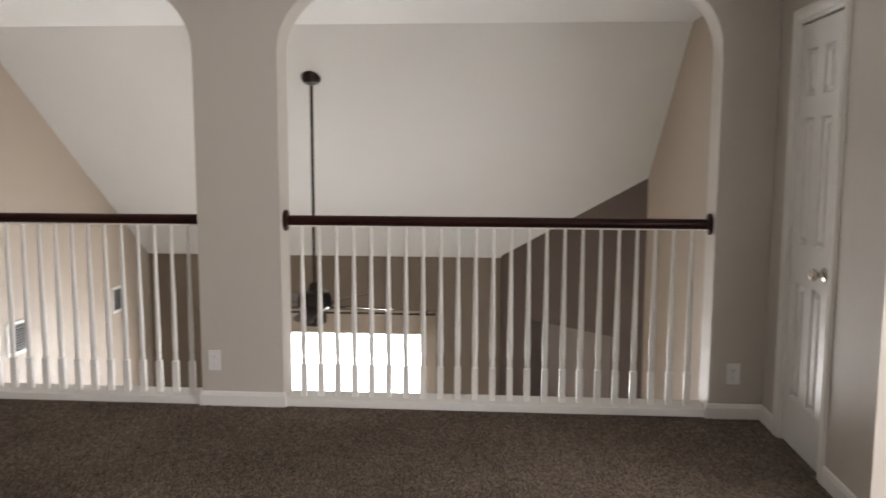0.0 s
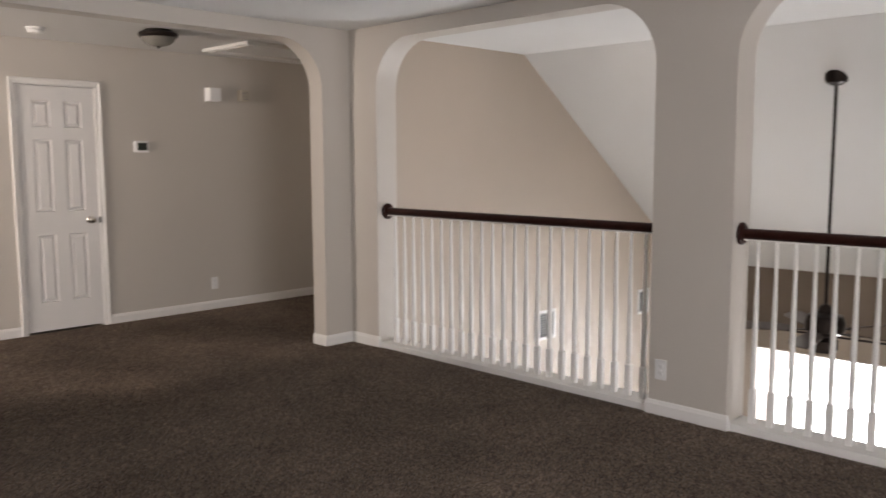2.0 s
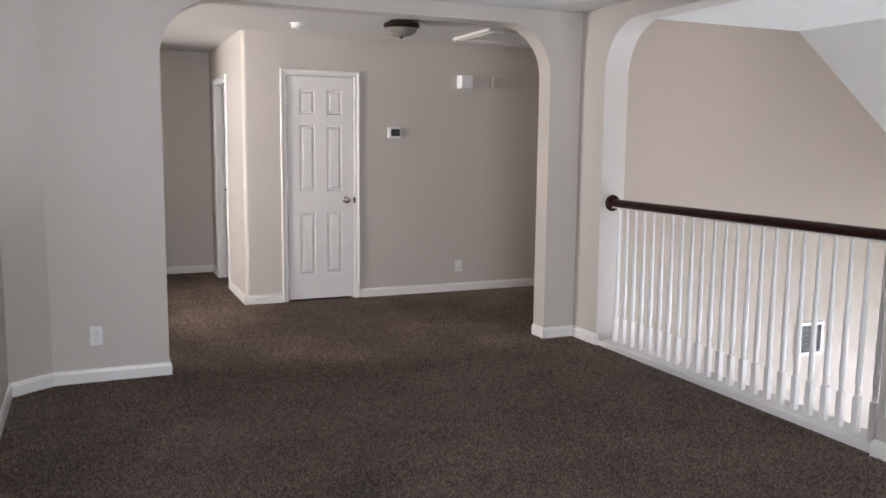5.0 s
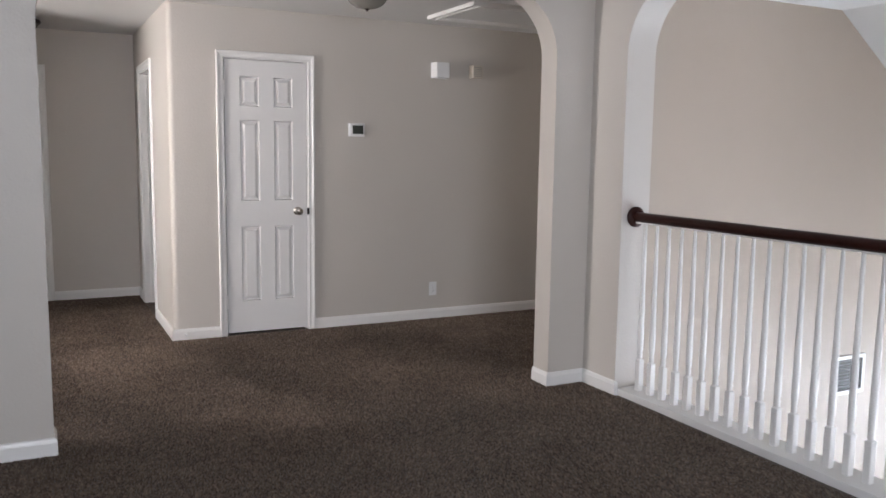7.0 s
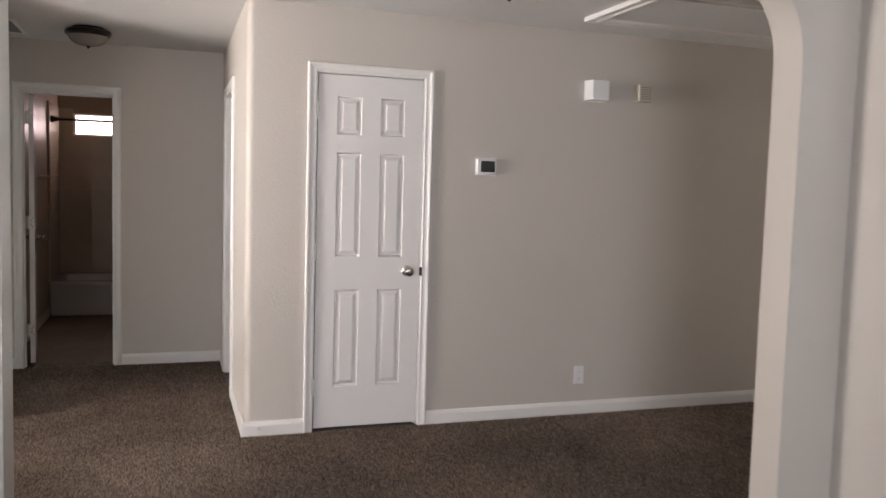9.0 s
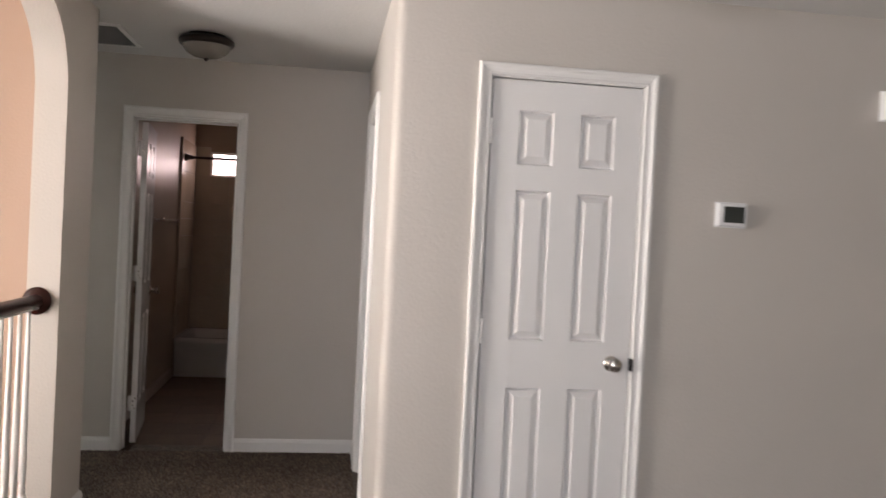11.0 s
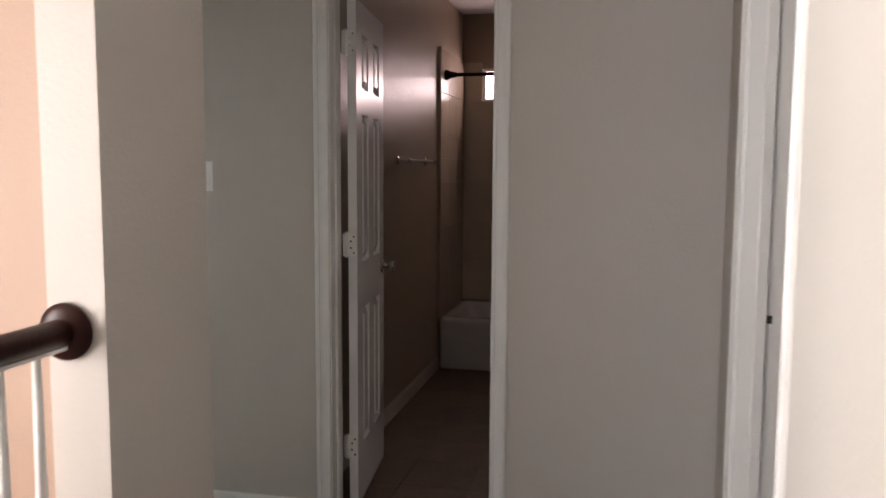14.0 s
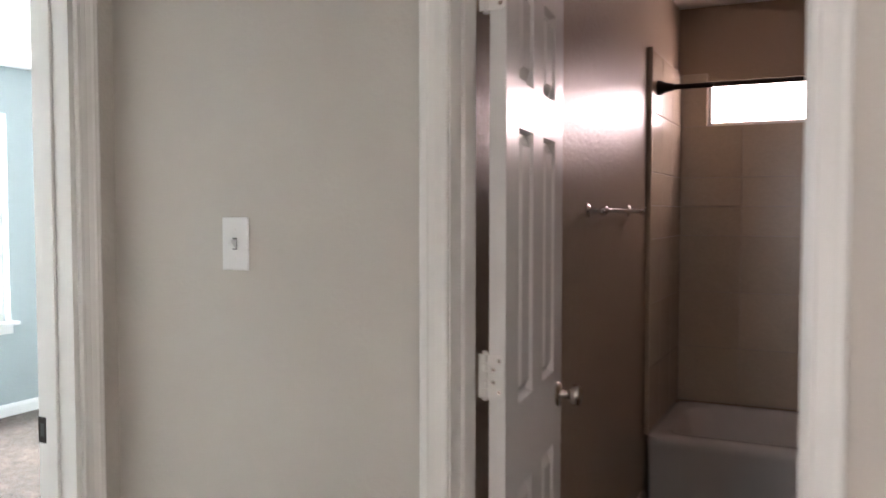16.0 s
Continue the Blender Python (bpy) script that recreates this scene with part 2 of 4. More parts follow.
def baseboard(points, label="white painted baseboard along the carpet", material=None):
    bm = sweep(bmesh.new(), [(x, y, 0.0) for x, y in points], BASE_PROFILE, lambda d: (Vector((d.y, -d.x, 0)), Vector((0, 0, 1))))
    return structure(part("baseboard", bm, material or white), label)


def arch(u0, u1, top, r, n=10):
    """The outline of an opening with rounded shoulders, from its left foot to its right."""
    pts = [(u0, 0.0)]
    pts += [(u0 + r - r * math.cos(a), top - r + r * math.sin(a)) for a in (k * math.pi / 2 / n for k in range(n + 1))]
    pts += [(u1 - r + r * math.sin(a), top - r + r * math.cos(a)) for a in (k * math.pi / 2 / n for k in range(n + 1))]
    return pts + [(u1, 0.0)]


def arched_wall(name, u0, u1, height, openings, to3, depth, material, label, radius=0.024):
    pts = [(u0, 0.0)]
    for o in openings:
        pts += arch(*o)
    pts += [(u1, 0.0), (u1, height), (u0, height)]
    bm = prism(pts, to3, depth)
    bm.edges.ensure_lookup_table()
    keep, along = [], (Vector(to3(1, 0, 0)) - Vector(to3(0, 0, 0)))
    ends = (Vector(to3(u0, 0, 0)), Vector(to3(u1, 0, 0)))
    for e in bm.edges:
        if any(all(abs((v.co - p).dot(along)) < 0.001 for v in e.verts) for p in ends):
            continue
        if len(e.link_faces) == 2 and e.calc_face_angle(0) > 1.2 and all(v.co.z < height - 0.01 for v in e.verts) and not all(v.co.z < 0.001 for v in e.verts):
            keep.append(e)
    bmesh.ops.bevel(bm, geom=keep, offset=radius, segments=4, affect="EDGES", profile=0.5)
    return structure(part(name, bm, material, smooth=True), label)


def wall(name, material, label, *boxes, bevel=0.0):
    return structure(part(name, solid(*boxes, bevel=bevel), material), label)


# ---- floors ----
CEIL, BATH_CEIL = 2.42, 2.55
wall("floor", carpet, "brown-grey cut-pile carpet over the loft and hall",
     (-4.45, 3.7, -3.2, 4.70, -0.28, 0), (-6.65, -4.45, 1.015, 6.0, -0.28, 0), (-8.70, -6.65, 1.015, 2.52, -0.28, 0),
     (-8.56, -7.53, -0.03, 1.015, -0.28, 0), (-11.7, -7.53, -3.6, -0.03, -0.28, 0), (-8.70, -6.65, 2.52, 5.0, -0.28, 0))
bath_floor = wall("floor_bathroom", dark_grout, "brown tile-pattern vinyl floor of the bathroom", (-12.1, -8.70, 0.7, 2.6, -0.28, -0.008))
wall("floor_lower", lower_carpet, "carpet of the living room below", (-4.6, 1.6, 4.5, 10.6, -2.9, -2.75), (-7.4, -4.5, -1.2, 1.1, -2.9, -2.75))

# ---- loft walls ----
ALONG_X = lambda y: (lambda u, w, d: (u, y + d, w))
ALONG_Y = lambda x: (lambda u, w, d: (x - d, u, w))
arched_wall("wall_railing", -4.605, 1.44, CEIL, [(-4.135, -1.80, 2.315, 0.36), (-1.335, 1.0, 2.315, 0.36)], ALONG_X(4.50), 0.20, paint,
            "greige wall with two round-shouldered openings to the room below")
arched_wall("wall_arch", 0.70, 4.50, CEIL, [(1.54, 4.24, 2.315, 0.36)], ALONG_Y(-4.447), 0.158, paint,
            "greige wall with a wide round-shouldered opening to the hall")
bm = prism([(-4.447, 0.60), (-4.447, 0.88), (-4.285, 0.66), (-4.285, 0.60)], lambda u, w, d: (u, w, d), CEIL)
structure(part("wall_chamfer", bm, paint), "greige angled corner of the loft")
wall("wall_loft_west", paint, "greige loft wall", (-4.60, -1.0, 0.50, 0.66, 0, CEIL), (-1.15, -1.0, -3.2, 0.50, 0, CEIL))
wall("wall_loft_east", paint, "greige loft wall with a closet door",
     (1.285, 1.44, 4.225, 4.50, 0, CEIL), (1.285, 1.44, 3.34, 3.695, 0, CEIL), (1.285, 1.44, 3.695, 4.225, 2.05, CEIL), (1.285, 3.7, 3.20, 3.34, 0, CEIL))
wall("wall_loft_side", paint, "greige loft wall with a window", (3.55, 3.7, -3.2, -0.3, 0, CEIL), (3.55, 3.7, 2.1, 3.2, 0, CEIL),
     (3.55, 3.7, -0.3, 2.1, 0, 0.7), (3.55, 3.7, -0.3, 2.1, 2.2, CEIL))
wall("wall_loft_south", paint, "greige loft wall with a window", (-1.15, 2.25, -3.2, -3.0, 0, CEIL), (3.45, 3.7, -3.2, -3.0, 0, CEIL),
     (2.25, 3.45, -3.2, -3.0, 0, 0.7), (2.25, 3.45, -3.2, -3.0, 2.2, CEIL))
wall("wall_closet_back", paint, "closet wall behind the loft door", (2.1, 2.2, 3.34, 4.6, 0, CEIL), (1.44, 2.2, 4.6, 4.7, 0, CEIL))

# ---- landing and hall walls ----
wall("wall_closet", paint, "greige wall with a white closet door",
     (-6.65, -6.525, 3.403, 6.0, 0, CEIL), (-6.65, -6.525, 2.757, 3.403, 2.063, CEIL))
bm = prism([(-6.65, 2.38)] + [(-6.567 + 0.042 * math.sin(k * math.pi / 12), 2.422 - 0.042 * math.cos(k * math.pi / 12)) for k in range(7)] + [(-6.525, 2.757), (-6.65, 2.757)],
           lambda u, w, d: (u, w, d), CEIL)
structure(part("wall_hall_corner", bm, paint, smooth=True), "greige rounded corner of the hall")
wall("wall_landing_end", paint, "greige end wall of the landing", (-6.65, -4.56, 6.0, 6.15, 0, CEIL))
wall("wall_hall_north", paint, "greige hall wall with a bedroom doorway",
     (-7.45, -6.65, 2.38, 2.50, 0, CEIL), (-8.56, -8.16, 2.38, 2.50, 0, CEIL), (-8.16, -7.45, 2.38, 2.50, 2.05, CEIL), bevel=0.0)
wall("wall_bathroom", paint, "greige hall wall with the bathroom doorway",
     (-8.68, -8.56, -0.03, 0.955, 0, CEIL), (-8.68, -8.56, 1.588, 2.50, 0, CEIL), (-8.68, -8.56, 0.955, 1.588, 2.05, CEIL))
arched_wall("wall_stair", -7.53, -4.605, CEIL, [(-7.105, -4.85, 2.315, 0.36)], ALONG_X(0.88), 0.135, paint,
            "greige wall with a railed opening to the stairwell")
wall("wall_alcove", paint, "greige wall beside the stairwell", (-7.53, -7.25, -1.1, 0.88, -2.75, CEIL))
wall("wall_stair_south", stair_paint, "peach stairwell wall with a window", (-7.25, -5.95, -1.25, -1.0, -2.75, CEIL), (-5.05, -4.45, -1.25, -1.0, -2.75, CEIL),
     (-5.95, -5.05, -1.25, -1.0, -2.75, 0.33), (-5.95, -5.05, -1.25, -1.0, 2.27, CEIL))
wall("wall_stair_end", stair_paint, "peach stairwell wall", (-7.25, -7.246, -1.0, 0.88, -2.75, CEIL))
wall("wall_stair_east", stair_paint, "peach stairwell wall", (-4.605, -4.45, -1.0, 0.50, -2.75, CEIL))
wall("wall_stair_north", stair_paint, "peach stairwell wall below the hall", (-7.25, -4.605, 0.88, 1.0, -2.75, -0.28))
wall("wall_bedroom_door", paint, "greige wall with a bedroom doorway", (-8.56, -8.45, -0.03, 0.09, 0, CEIL), (-7.66, -7.53, -0.03, 0.09, 0, CEIL),
     (-8.45, -7.66, -0.03, 0.09, 2.05, CEIL))

# ---- rooms beyond the doors ----
pale = mat("pale bedroom paint", (0.37, 0.42, 0.425), 0.6, spread=0.03, scale=1.5, relief=0.0015, relief_scale=90)
wall("wall_bedroom_south", pale, "pale bedroom wall with a window", (-11.7, -10.94, -3.75, -3.55, 0, CEIL), (-9.25, -7.4, -3.75, -3.55, 0, CEIL),
     (-10.94, -9.25, -3.75, -3.55, 0, 0.66), (-10.94, -9.25, -3.75, -3.55, 2.10, CEIL))
wall("wall_bedroom_west", pale, "pale bedroom wall", (-11.8, -11.65, -3.75, -0.03, 0, CEIL))
wall("wall_bedroom_north", pale, "pale bedroom wall", (-11.8, -8.69, -0.15, 0.0, 0, CEIL), (-7.53, -7.40, -3.75, -1.1, 0, CEIL))
wall("wall_spare_room", pale, "pale wall of the dim room", (-8.82, -8.70, 2.50, 5.0, 0, CEIL), (-8.82, -6.65, 4.9, 5.0, 0, CEIL), (-6.75, -6.65, 2.50, 5.0, 0, CEIL))
wall("wall_bath_front", bath_paint, "taupe wall above the bathroom doorway", (-8.70, -8.682, 0.81, 2.45, 2.06, BATH_CEIL))
wall("wall_bath_south", bath_paint, "satin taupe bathroom wall", (-12.1, -8.68, 0.70, 0.81, 0, BATH_CEIL))
wall("wall_bath_north", bath_paint, "satin taupe bathroom wall", (-12.1, -8.68, 2.45, 2.55, 0, BATH_CEIL))
wall("wall_bath_back", bath_paint, "taupe bathroom wall with a small high window", (-12.1, -11.90, 0.81, 0.965, 0, BATH_CEIL), (-12.1, -11.90, 1.775, 2.45, 0, BATH_CEIL),
     (-12.1, -11.90, 0.965, 1.775, 0, 1.893), (-12.1, -11.90, 0.965, 1.775, 2.14, BATH_CEIL))

# ---- room below ----
SLOPE = 0.72
wall("wall_void_west", tan_paint, "tan wall of the two-storey room", (-4.56, -4.42, 4.70, 10.2, -2.75, CEIL))
wall("wall_void_east", tan_paint, "tan wall of the two-storey room", (1.31, 1.45, 4.70, 5.6, -2.75, CEIL), (1.31, 1.45, 7.4, 8.32, -2.75, CEIL),
     (1.31, 1.45, 5.6, 7.4, -2.75, -2.3), (1.31, 1.45, 5.6, 7.4, -0.9, CEIL))
wall("wall_void_below", tan_paint, "tan wall under the loft", (-4.56, 1.45, 4.55, 4.70, -2.75, -0.28))
wall("wall_void_far", shaded_tan_paint, "tan far wall with a bay window, shade in its colour", (-4.42, -3.80, 9.70, 9.85, -2.75, 0.6), (-0.90, 0.1, 9.70, 9.85, -2.75, 0.6),
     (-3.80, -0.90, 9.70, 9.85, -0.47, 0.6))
bm = prism([(-0.90, 9.85), (-1.085, 10.03), (-1.085, 10.2), (-0.6, 10.2), (-0.6, 9.85)], lambda u, w, d: (u, w, -2.75 + d), 2.28)
structure(part("wall_bay_side", bm, tan_paint), "tan angled side of the bay")
bm = prism([(-3.80, 9.85), (-3.62, 10.03), (-3.62, 10.2), (-4.1, 10.2), (-4.1, 9.85)], lambda u, w, d: (u, w, -2.75 + d), 2.28)
structure(part("wall_bay_side", bm, tan_paint), "tan angled side of the bay")
wall("wall_bay_back", tan_paint, "tan wall around the bay window", (-3.65, -1.085, 10.03, 10.13, -0.82, -0.47), (-3.65, -1.085, 10.03, 10.13, -2.75, -2.40))
wall("ceiling_bay", ceiling_paint, "white ceiling of the bay", (-4.1, -0.6, 9.85, 10.2, -0.47, -0.40))
structure(part("ceiling_slope", prism([(6.6, CEIL), (10.3, CEIL - SLOPE * 3.7), (10.3, CEIL - SLOPE * 3.7 + 0.15), (6.6, CEIL + 0.15)],
                                      lambda u, w, d: (-4.6 + d, u, w), 6.2), ceiling_paint), "white sloping ceiling of the two-storey room")
wall("ceiling_void", ceiling_paint, "white flat ceiling above the railings", (-4.56, 1.6, 4.70, 6.6, CEIL, CEIL + 0.15))
wall("ceiling", ceiling_paint, "white loft and hall ceiling", (-4.6, 3.7, -3.2, 4.70, CEIL, CEIL + 0.15), (-8.68, -4.6, -3.75, 6.15, CEIL, CEIL + 0.15),
     (-12.0, -8.68, -3.75, 0.0, CEIL, CEIL + 0.15), (-12.0, -8.68, 2.55, 6.15, CEIL, CEIL + 0.15))
wall("ceiling_bathroom", ceiling_paint, "white bathroom ceiling", (-12.1, -8.68, 0.70, 2.55, BATH_CEIL, BATH_CEIL + 0.15))

# ---- trim ----
for run in ([(-1.80, 4.512), (-1.80, 4.5), (-1.335, 4.5), (-1.335, 4.512)],
            [(-4.605, 4.24), (-4.447, 4.24), (-4.447, 4.5), (-4.135, 4.5), (-4.135, 4.512)],
            [(1.0, 4.512), (1.0, 4.5), (1.285, 4.5), (1.285, 4.285)],
            [(1.285, 3.635), (1.285, 3.2), (3.55, 3.2)],
            [(-1.0, 0.66), (-4.285, 0.66), (-4.447, 0.88), (-4.447, 1.54), (-4.605, 1.54), (-4.605, 1.015)],
            [(-7.388, 2.38), (-6.525, 2.38), (-6.525, 2.711)],
            [(-6.525, 3.449), (-6.525, 6.0), (-4.605, 6.0), (-4.605, 4.24)],
            [(-8.56, 1.642), (-8.56, 2.38), (-8.222, 2.38)],
            [(-8.56, 0.105), (-8.56, 0.901)],
            [(-7.105, 0.93), (-7.105, 1.015), (-7.53, 1.015), (-7.53, 0.1)]):
    baseboard(run)
# White baseboard toned down to beige: the dim room's shade is in the colour.
baseboard([(-8.70, 0.81), (-11.06, 0.81)], "white baseboard in the bathroom, shade in its colour", mat("shaded white trim enamel", (0.46, 0.41, 0.365), 0.4, spread=0.04, scale=4))
baseboard([(-7.53, -3.55), (-11.65, -3.55), (-11.65, -0.15)], "white painted baseboard in the bedroom")

CASING = ((0, 0), (0, 0.008), (0.003, 0.0105), (0.010, 0.0105), (0.0125, 0.0080), (0.026, 0.0095), (0.036, 0.0135), (0.040, 0.0170), (0.050, 0.0180), (0.055, 0.0155), (0.058, 0.011), (0.058, 0))


def casing(a, b, height, n, parent, width=0.058):
    """A mitred moulding round a doorway, from foot a to foot b, on a wall that faces n."""
    n = Vector(n)
    path = [(*a, 0.0), (*a, height), (*b, height), (*b, 0.0)]
    profile = [(o * width / 0.058, u) for o, u in CASING]
    return part("casing", sweep(bmesh.new(), path, profile, lambda d: (n.cross(d), n)), white, parent)


def jambs(x0, x1, y0, y1, height, across, parent, stop, t=0.014):
    """The lining of a doorway with its door stops; across is the axis along the wall, stop the stops' reach through it."""
    a, b, d = stop[0], stop[1], t + 0.009
    if across == "x":
        part("jamb", solid((x0, x0 + t, y0, y1, 0, height)), white, parent)
        part("jamb", solid((x1 - t, x1, y0, y1, 0, height)), white, parent)
        part("head_jamb", solid((x0 + t, x1 - t, y0, y1, height - t, height)), white, parent)
        part("door_stop", solid((x0 + t, x0 + d, a, b, 0, height - t), bevel=0.002), white, parent)
        part("door_stop", solid((x1 - d, x1 - t, a, b, 0, height - t), bevel=0.002), white, parent)
        part("head_stop", solid((x0 + d, x1 - d, a, b, height - d, height - t), bevel=0.002), white, parent)
    else:
        part("jamb", solid((x0, x1, y0, y0 + t, 0, height)), white, parent)
        part("jamb", solid((x0, x1, y1 - t, y1, 0, height)), white, parent)
        part("head_jamb", solid((x0, x1, y0 + t, y1 - t, height - t, height)), white, parent)
        part("door_stop", solid((a, b, y0 + t, y0 + d, 0, height - t), bevel=0.002), white, parent)
        part("door_stop", solid((a, b, y1 - d, y1 - t, 0, height - t), bevel=0.002), white, parent)
        part("head_stop", solid((a, b, y0 + d, y1 - d, height - d, height - t), bevel=0.002), white, parent)


# ---- doors ----
def leaf(width, height, parent):
    """A six-panel door leaf: width along x, face towards -y; sunk frames, with raised fields as pieces."""
    t, sx, mid = 0.035, width * 0.178, width * 0.18
    xs = [0, sx, width / 2 - mid / 2, width / 2 + mid / 2, width - sx, width]
    zs = [z * height / 2.005 for z in (0, 0.235, 0.795, 0.985, 1.574, 1.674, 1.888, 2.005)]
    bm = bmesh.new()
    sunk = []
    for side in (0, t):
        v = [[bm.verts.new((x, side, z)) for x in xs] for z in zs]
        for i in range(len(zs) - 1):
            for j in range(len(xs) - 1):
                f = bm.faces.new((v[i][j], v[i][j + 1], v[i + 1][j + 1], v[i + 1][j]) if side == 0 else
                                 (v[i][j], v[i + 1][j], v[i + 1][j + 1], v[i][j + 1]))
                if i in (1, 3, 5) and j in (1, 3):
                    sunk.append(f)
        if side == 0:
            front = v
    back = v
    k, m = len(zs), len(xs)
    rim_f = [front[0][j] for j in range(m)] + [front[i][-1] for i in range(1, k)] + [front[-1][j] for j in range(m - 2, -1, -1)] + [front[i][0] for i in range(k - 2, 0, -1)]
    rim_b = [back[0][j] for j in range(m)] + [back[i][-1] for i in range(1, k)] + [back[-1][j] for j in range(m - 2, -1, -1)] + [back[i][0] for i in range(k - 2, 0, -1)]
    for i in range(len(rim_f)):
        j = (i + 1) % len(rim_f)
        bm.faces.new((rim_f[j], rim_f[i], rim_b[i], rim_b[j]))
    bmesh.ops.recalc_face_normals(bm, faces=bm.faces)
    bmesh.ops.inset_individual(bm, faces=sunk, thickness=0.010, depth=-0.0150)
    ob = part("door_leaf", bm, door_white, parent)
    for i in (1, 3, 5):
        for j in (1, 3):
            x0, x1, z0, z1 = xs[j] + 0.0135, xs[j + 1] - 0.0135, zs[i] + 0.0135, zs[i + 1] - 0.0135
            for face, sign in ((0.0147, -1), (t - 0.0147, 1)):
                p = bmesh.new()
                q = [[p.verts.new((x, face + sign * d, z)) for x, z in ((x0 + e, z0 + e), (x1 - e, z0 + e), (x1 - e, z1 - e), (x0 + e, z1 - e))]
                     for e, d in ((0, 0), (0.0015, 0.0008), (0.022, 0.0140))]
                for a, b in zip(q, q[1:]):
                    for s in range(4):
                        p.faces.new((a[s], a[(s + 1) % 4], b[(s + 1) % 4], b[s]))
                p.faces.new(q[-1])
                part("raised_panel", p, door_white, ob)
    return ob


def knob(ob, x, z, sides=(-1,)):
    for s in sides:
        y = 0.0 if s < 0 else 0.035
        bm = lathe(bmesh.new(), [(0.032, 0), (0.032, 0.004), (0.028, 0.009), (0.013, 0.012), (0.011, 0.030), (0.016, 0.034), (0.025, 0.040),
                                 (0.029, 0.050), (0.027, 0.060), (0.018, 0.066), (0.004, 0.068)], "Y", sides=24)
        if s < 0:
            bmesh.ops.transform(bm, matrix=Matrix.Diagonal((1, -1, 1, 1)), verts=bm.verts)
        bmesh.ops.translate(bm, vec=(x, y, z), verts=bm.verts)
        part("door_knob", bm, nickel, ob, "satin nickel knob", smooth=True)


def hinges(ob, x, heights, material, plate=False):
    """Butt hinges: five knuckles on a pin, and on an open door the painted leaf with its screws."""
    for z in heights:
        pin = 0.042 if plate else -0.006
        bm = lathe(bmesh.new(), [(0.0045, -0.047), (0.0045, 0.047)], at=(x, pin, z), sides=10)
        for k in range(5):
            lathe(bm, [(0.006, -0.0078), (0.0072, -0.0066), (0.0072, 0.0066), (0.006, 0.0078)], at=(x, pin, z + (k - 2) * 0.0178), sides=12)
        for dz in (-0.048, 0.048):
            lathe(bm, [(0.004, -0.003), (0.0085, 0), (0.004, 0.003)], at=(x, pin, z + dz), sides=10)
        if plate:
            box(bm, x - 0.004, x - 0.002, 0.033, 0.056, z - 0.045, z + 0.045)
            outline = [(0.033, -0.045), (0.033, 0.045)] + [(0.010 - 0.008 * math.sin(a), s * 0.037 + s * 0.008 * math.cos(a)) for s, turn in ((1, (0, 1, 2, 3)), (-1, (3, 2, 1, 0)))
                                                           for a in (k * math.pi / 6 for k in turn)]
            rim = prism(outline, lambda u, w, d: (x - 0.0045 + d, u, z + w), 0.0035)
            me = bpy.data.meshes.new("leaf")
            rim.to_mesh(me)
            rim.free()
            bm.from_mesh(me)
            bpy.data.meshes.remove(me)
        hinge = part("hinge", bm, material, ob)
        if plate:
            for dy, dz in ((0.012, -0.032), (0.024, -0.012), (0.024, 0.014), (0.012, 0.032)):
                part("screw", lathe(bmesh.new(), [(0.0045, 0), (0.003, 0.0012)], "X", (x - 0.0058, dy, z + dz), 10), nickel, hinge)


def doorway(name, label):
    return structure(empty(name), label)


closet = doorway("door_1", "closed white six-panel closet door with a nickel knob")
casing((-6.525, 2.762), (-6.525, 3.398), 2.058, (1, 0, 0), closet, 0.050)
jambs(-6.65, -6.525, 2.757, 3.403, 2.063, "y", closet, (-6.604, -6.568), 0.010)
closet_leaf = leaf(0.615, 2.026, closet)
closet_leaf.matrix_world = pose(-6.529, 2.7735, 0.021, 0, 0, 90)
knob(closet_leaf, 0.539, 0.912)
hinges(closet_leaf, -0.002, (0.24, 1.03, 1.82), white)
part("strike_plate", solid((-6.540, -6.512, 3.3895, 3.402, 0.905, 0.955), bevel=0.002), bronze, closet, "dark strike lip")

east = doorway("door_2", "closed white six-panel door of the loft closet")
casing((1.285, 4.225), (1.285, 3.695), 2.05, (-1, 0, 0), east)
jambs(1.285, 1.44, 3.695, 4.225, 2.05, "y", east, (1.342, 1.378))
east_leaf = leaf(0.494, 2.011, east)
east_leaf.matrix_world = pose(1.290, 4.207, 0.014, 0, 0, -90)
knob(east_leaf, 0.498 - 0.06, 0.885)
hinges(east_leaf, -0.002, (0.24, 1.02, 1.80), white)

bath = doorway("door_3", "open white six-panel bathroom door with white hinges")
casing((-8.56, 0.960), (-8.56, 1.583), 2.052, (1, 0, 0), bath)
jambs(-8.68, -8.56, 0.955, 1.588, 2.05, "y", bath, (-8.642, -8.606), 0.008)
bath_leaf = leaf(0.588, 2.015, bath)
bath_leaf.matrix_world = pose(-8.697, 1.022, 0.014, 0, 0, 186.5)
knob(bath_leaf, 0.528, 0.922, (-1, 1))
hinges(bath_leaf, -0.001, (0.25, 1.068, 1.85), white, plate=True)

spare = doorway("door_4", "white cased doorway to a dim room")
casing((-8.16, 2.38), (-7.45, 2.38), 2.05, (0, -1, 0), spare)
jambs(-8.16, -7.45, 2.38, 2.50, 2.05, "x", spare, (2.424, 2.456))
part("strike_plate", solid((-8.1462, -8.1435, 2.438, 2.484, 0.92, 0.98)), white, spare)
part("latch_hole", solid((-8.1436, -8.1428, 2.456, 2.472, 0.938, 0.962)), dark, spare)

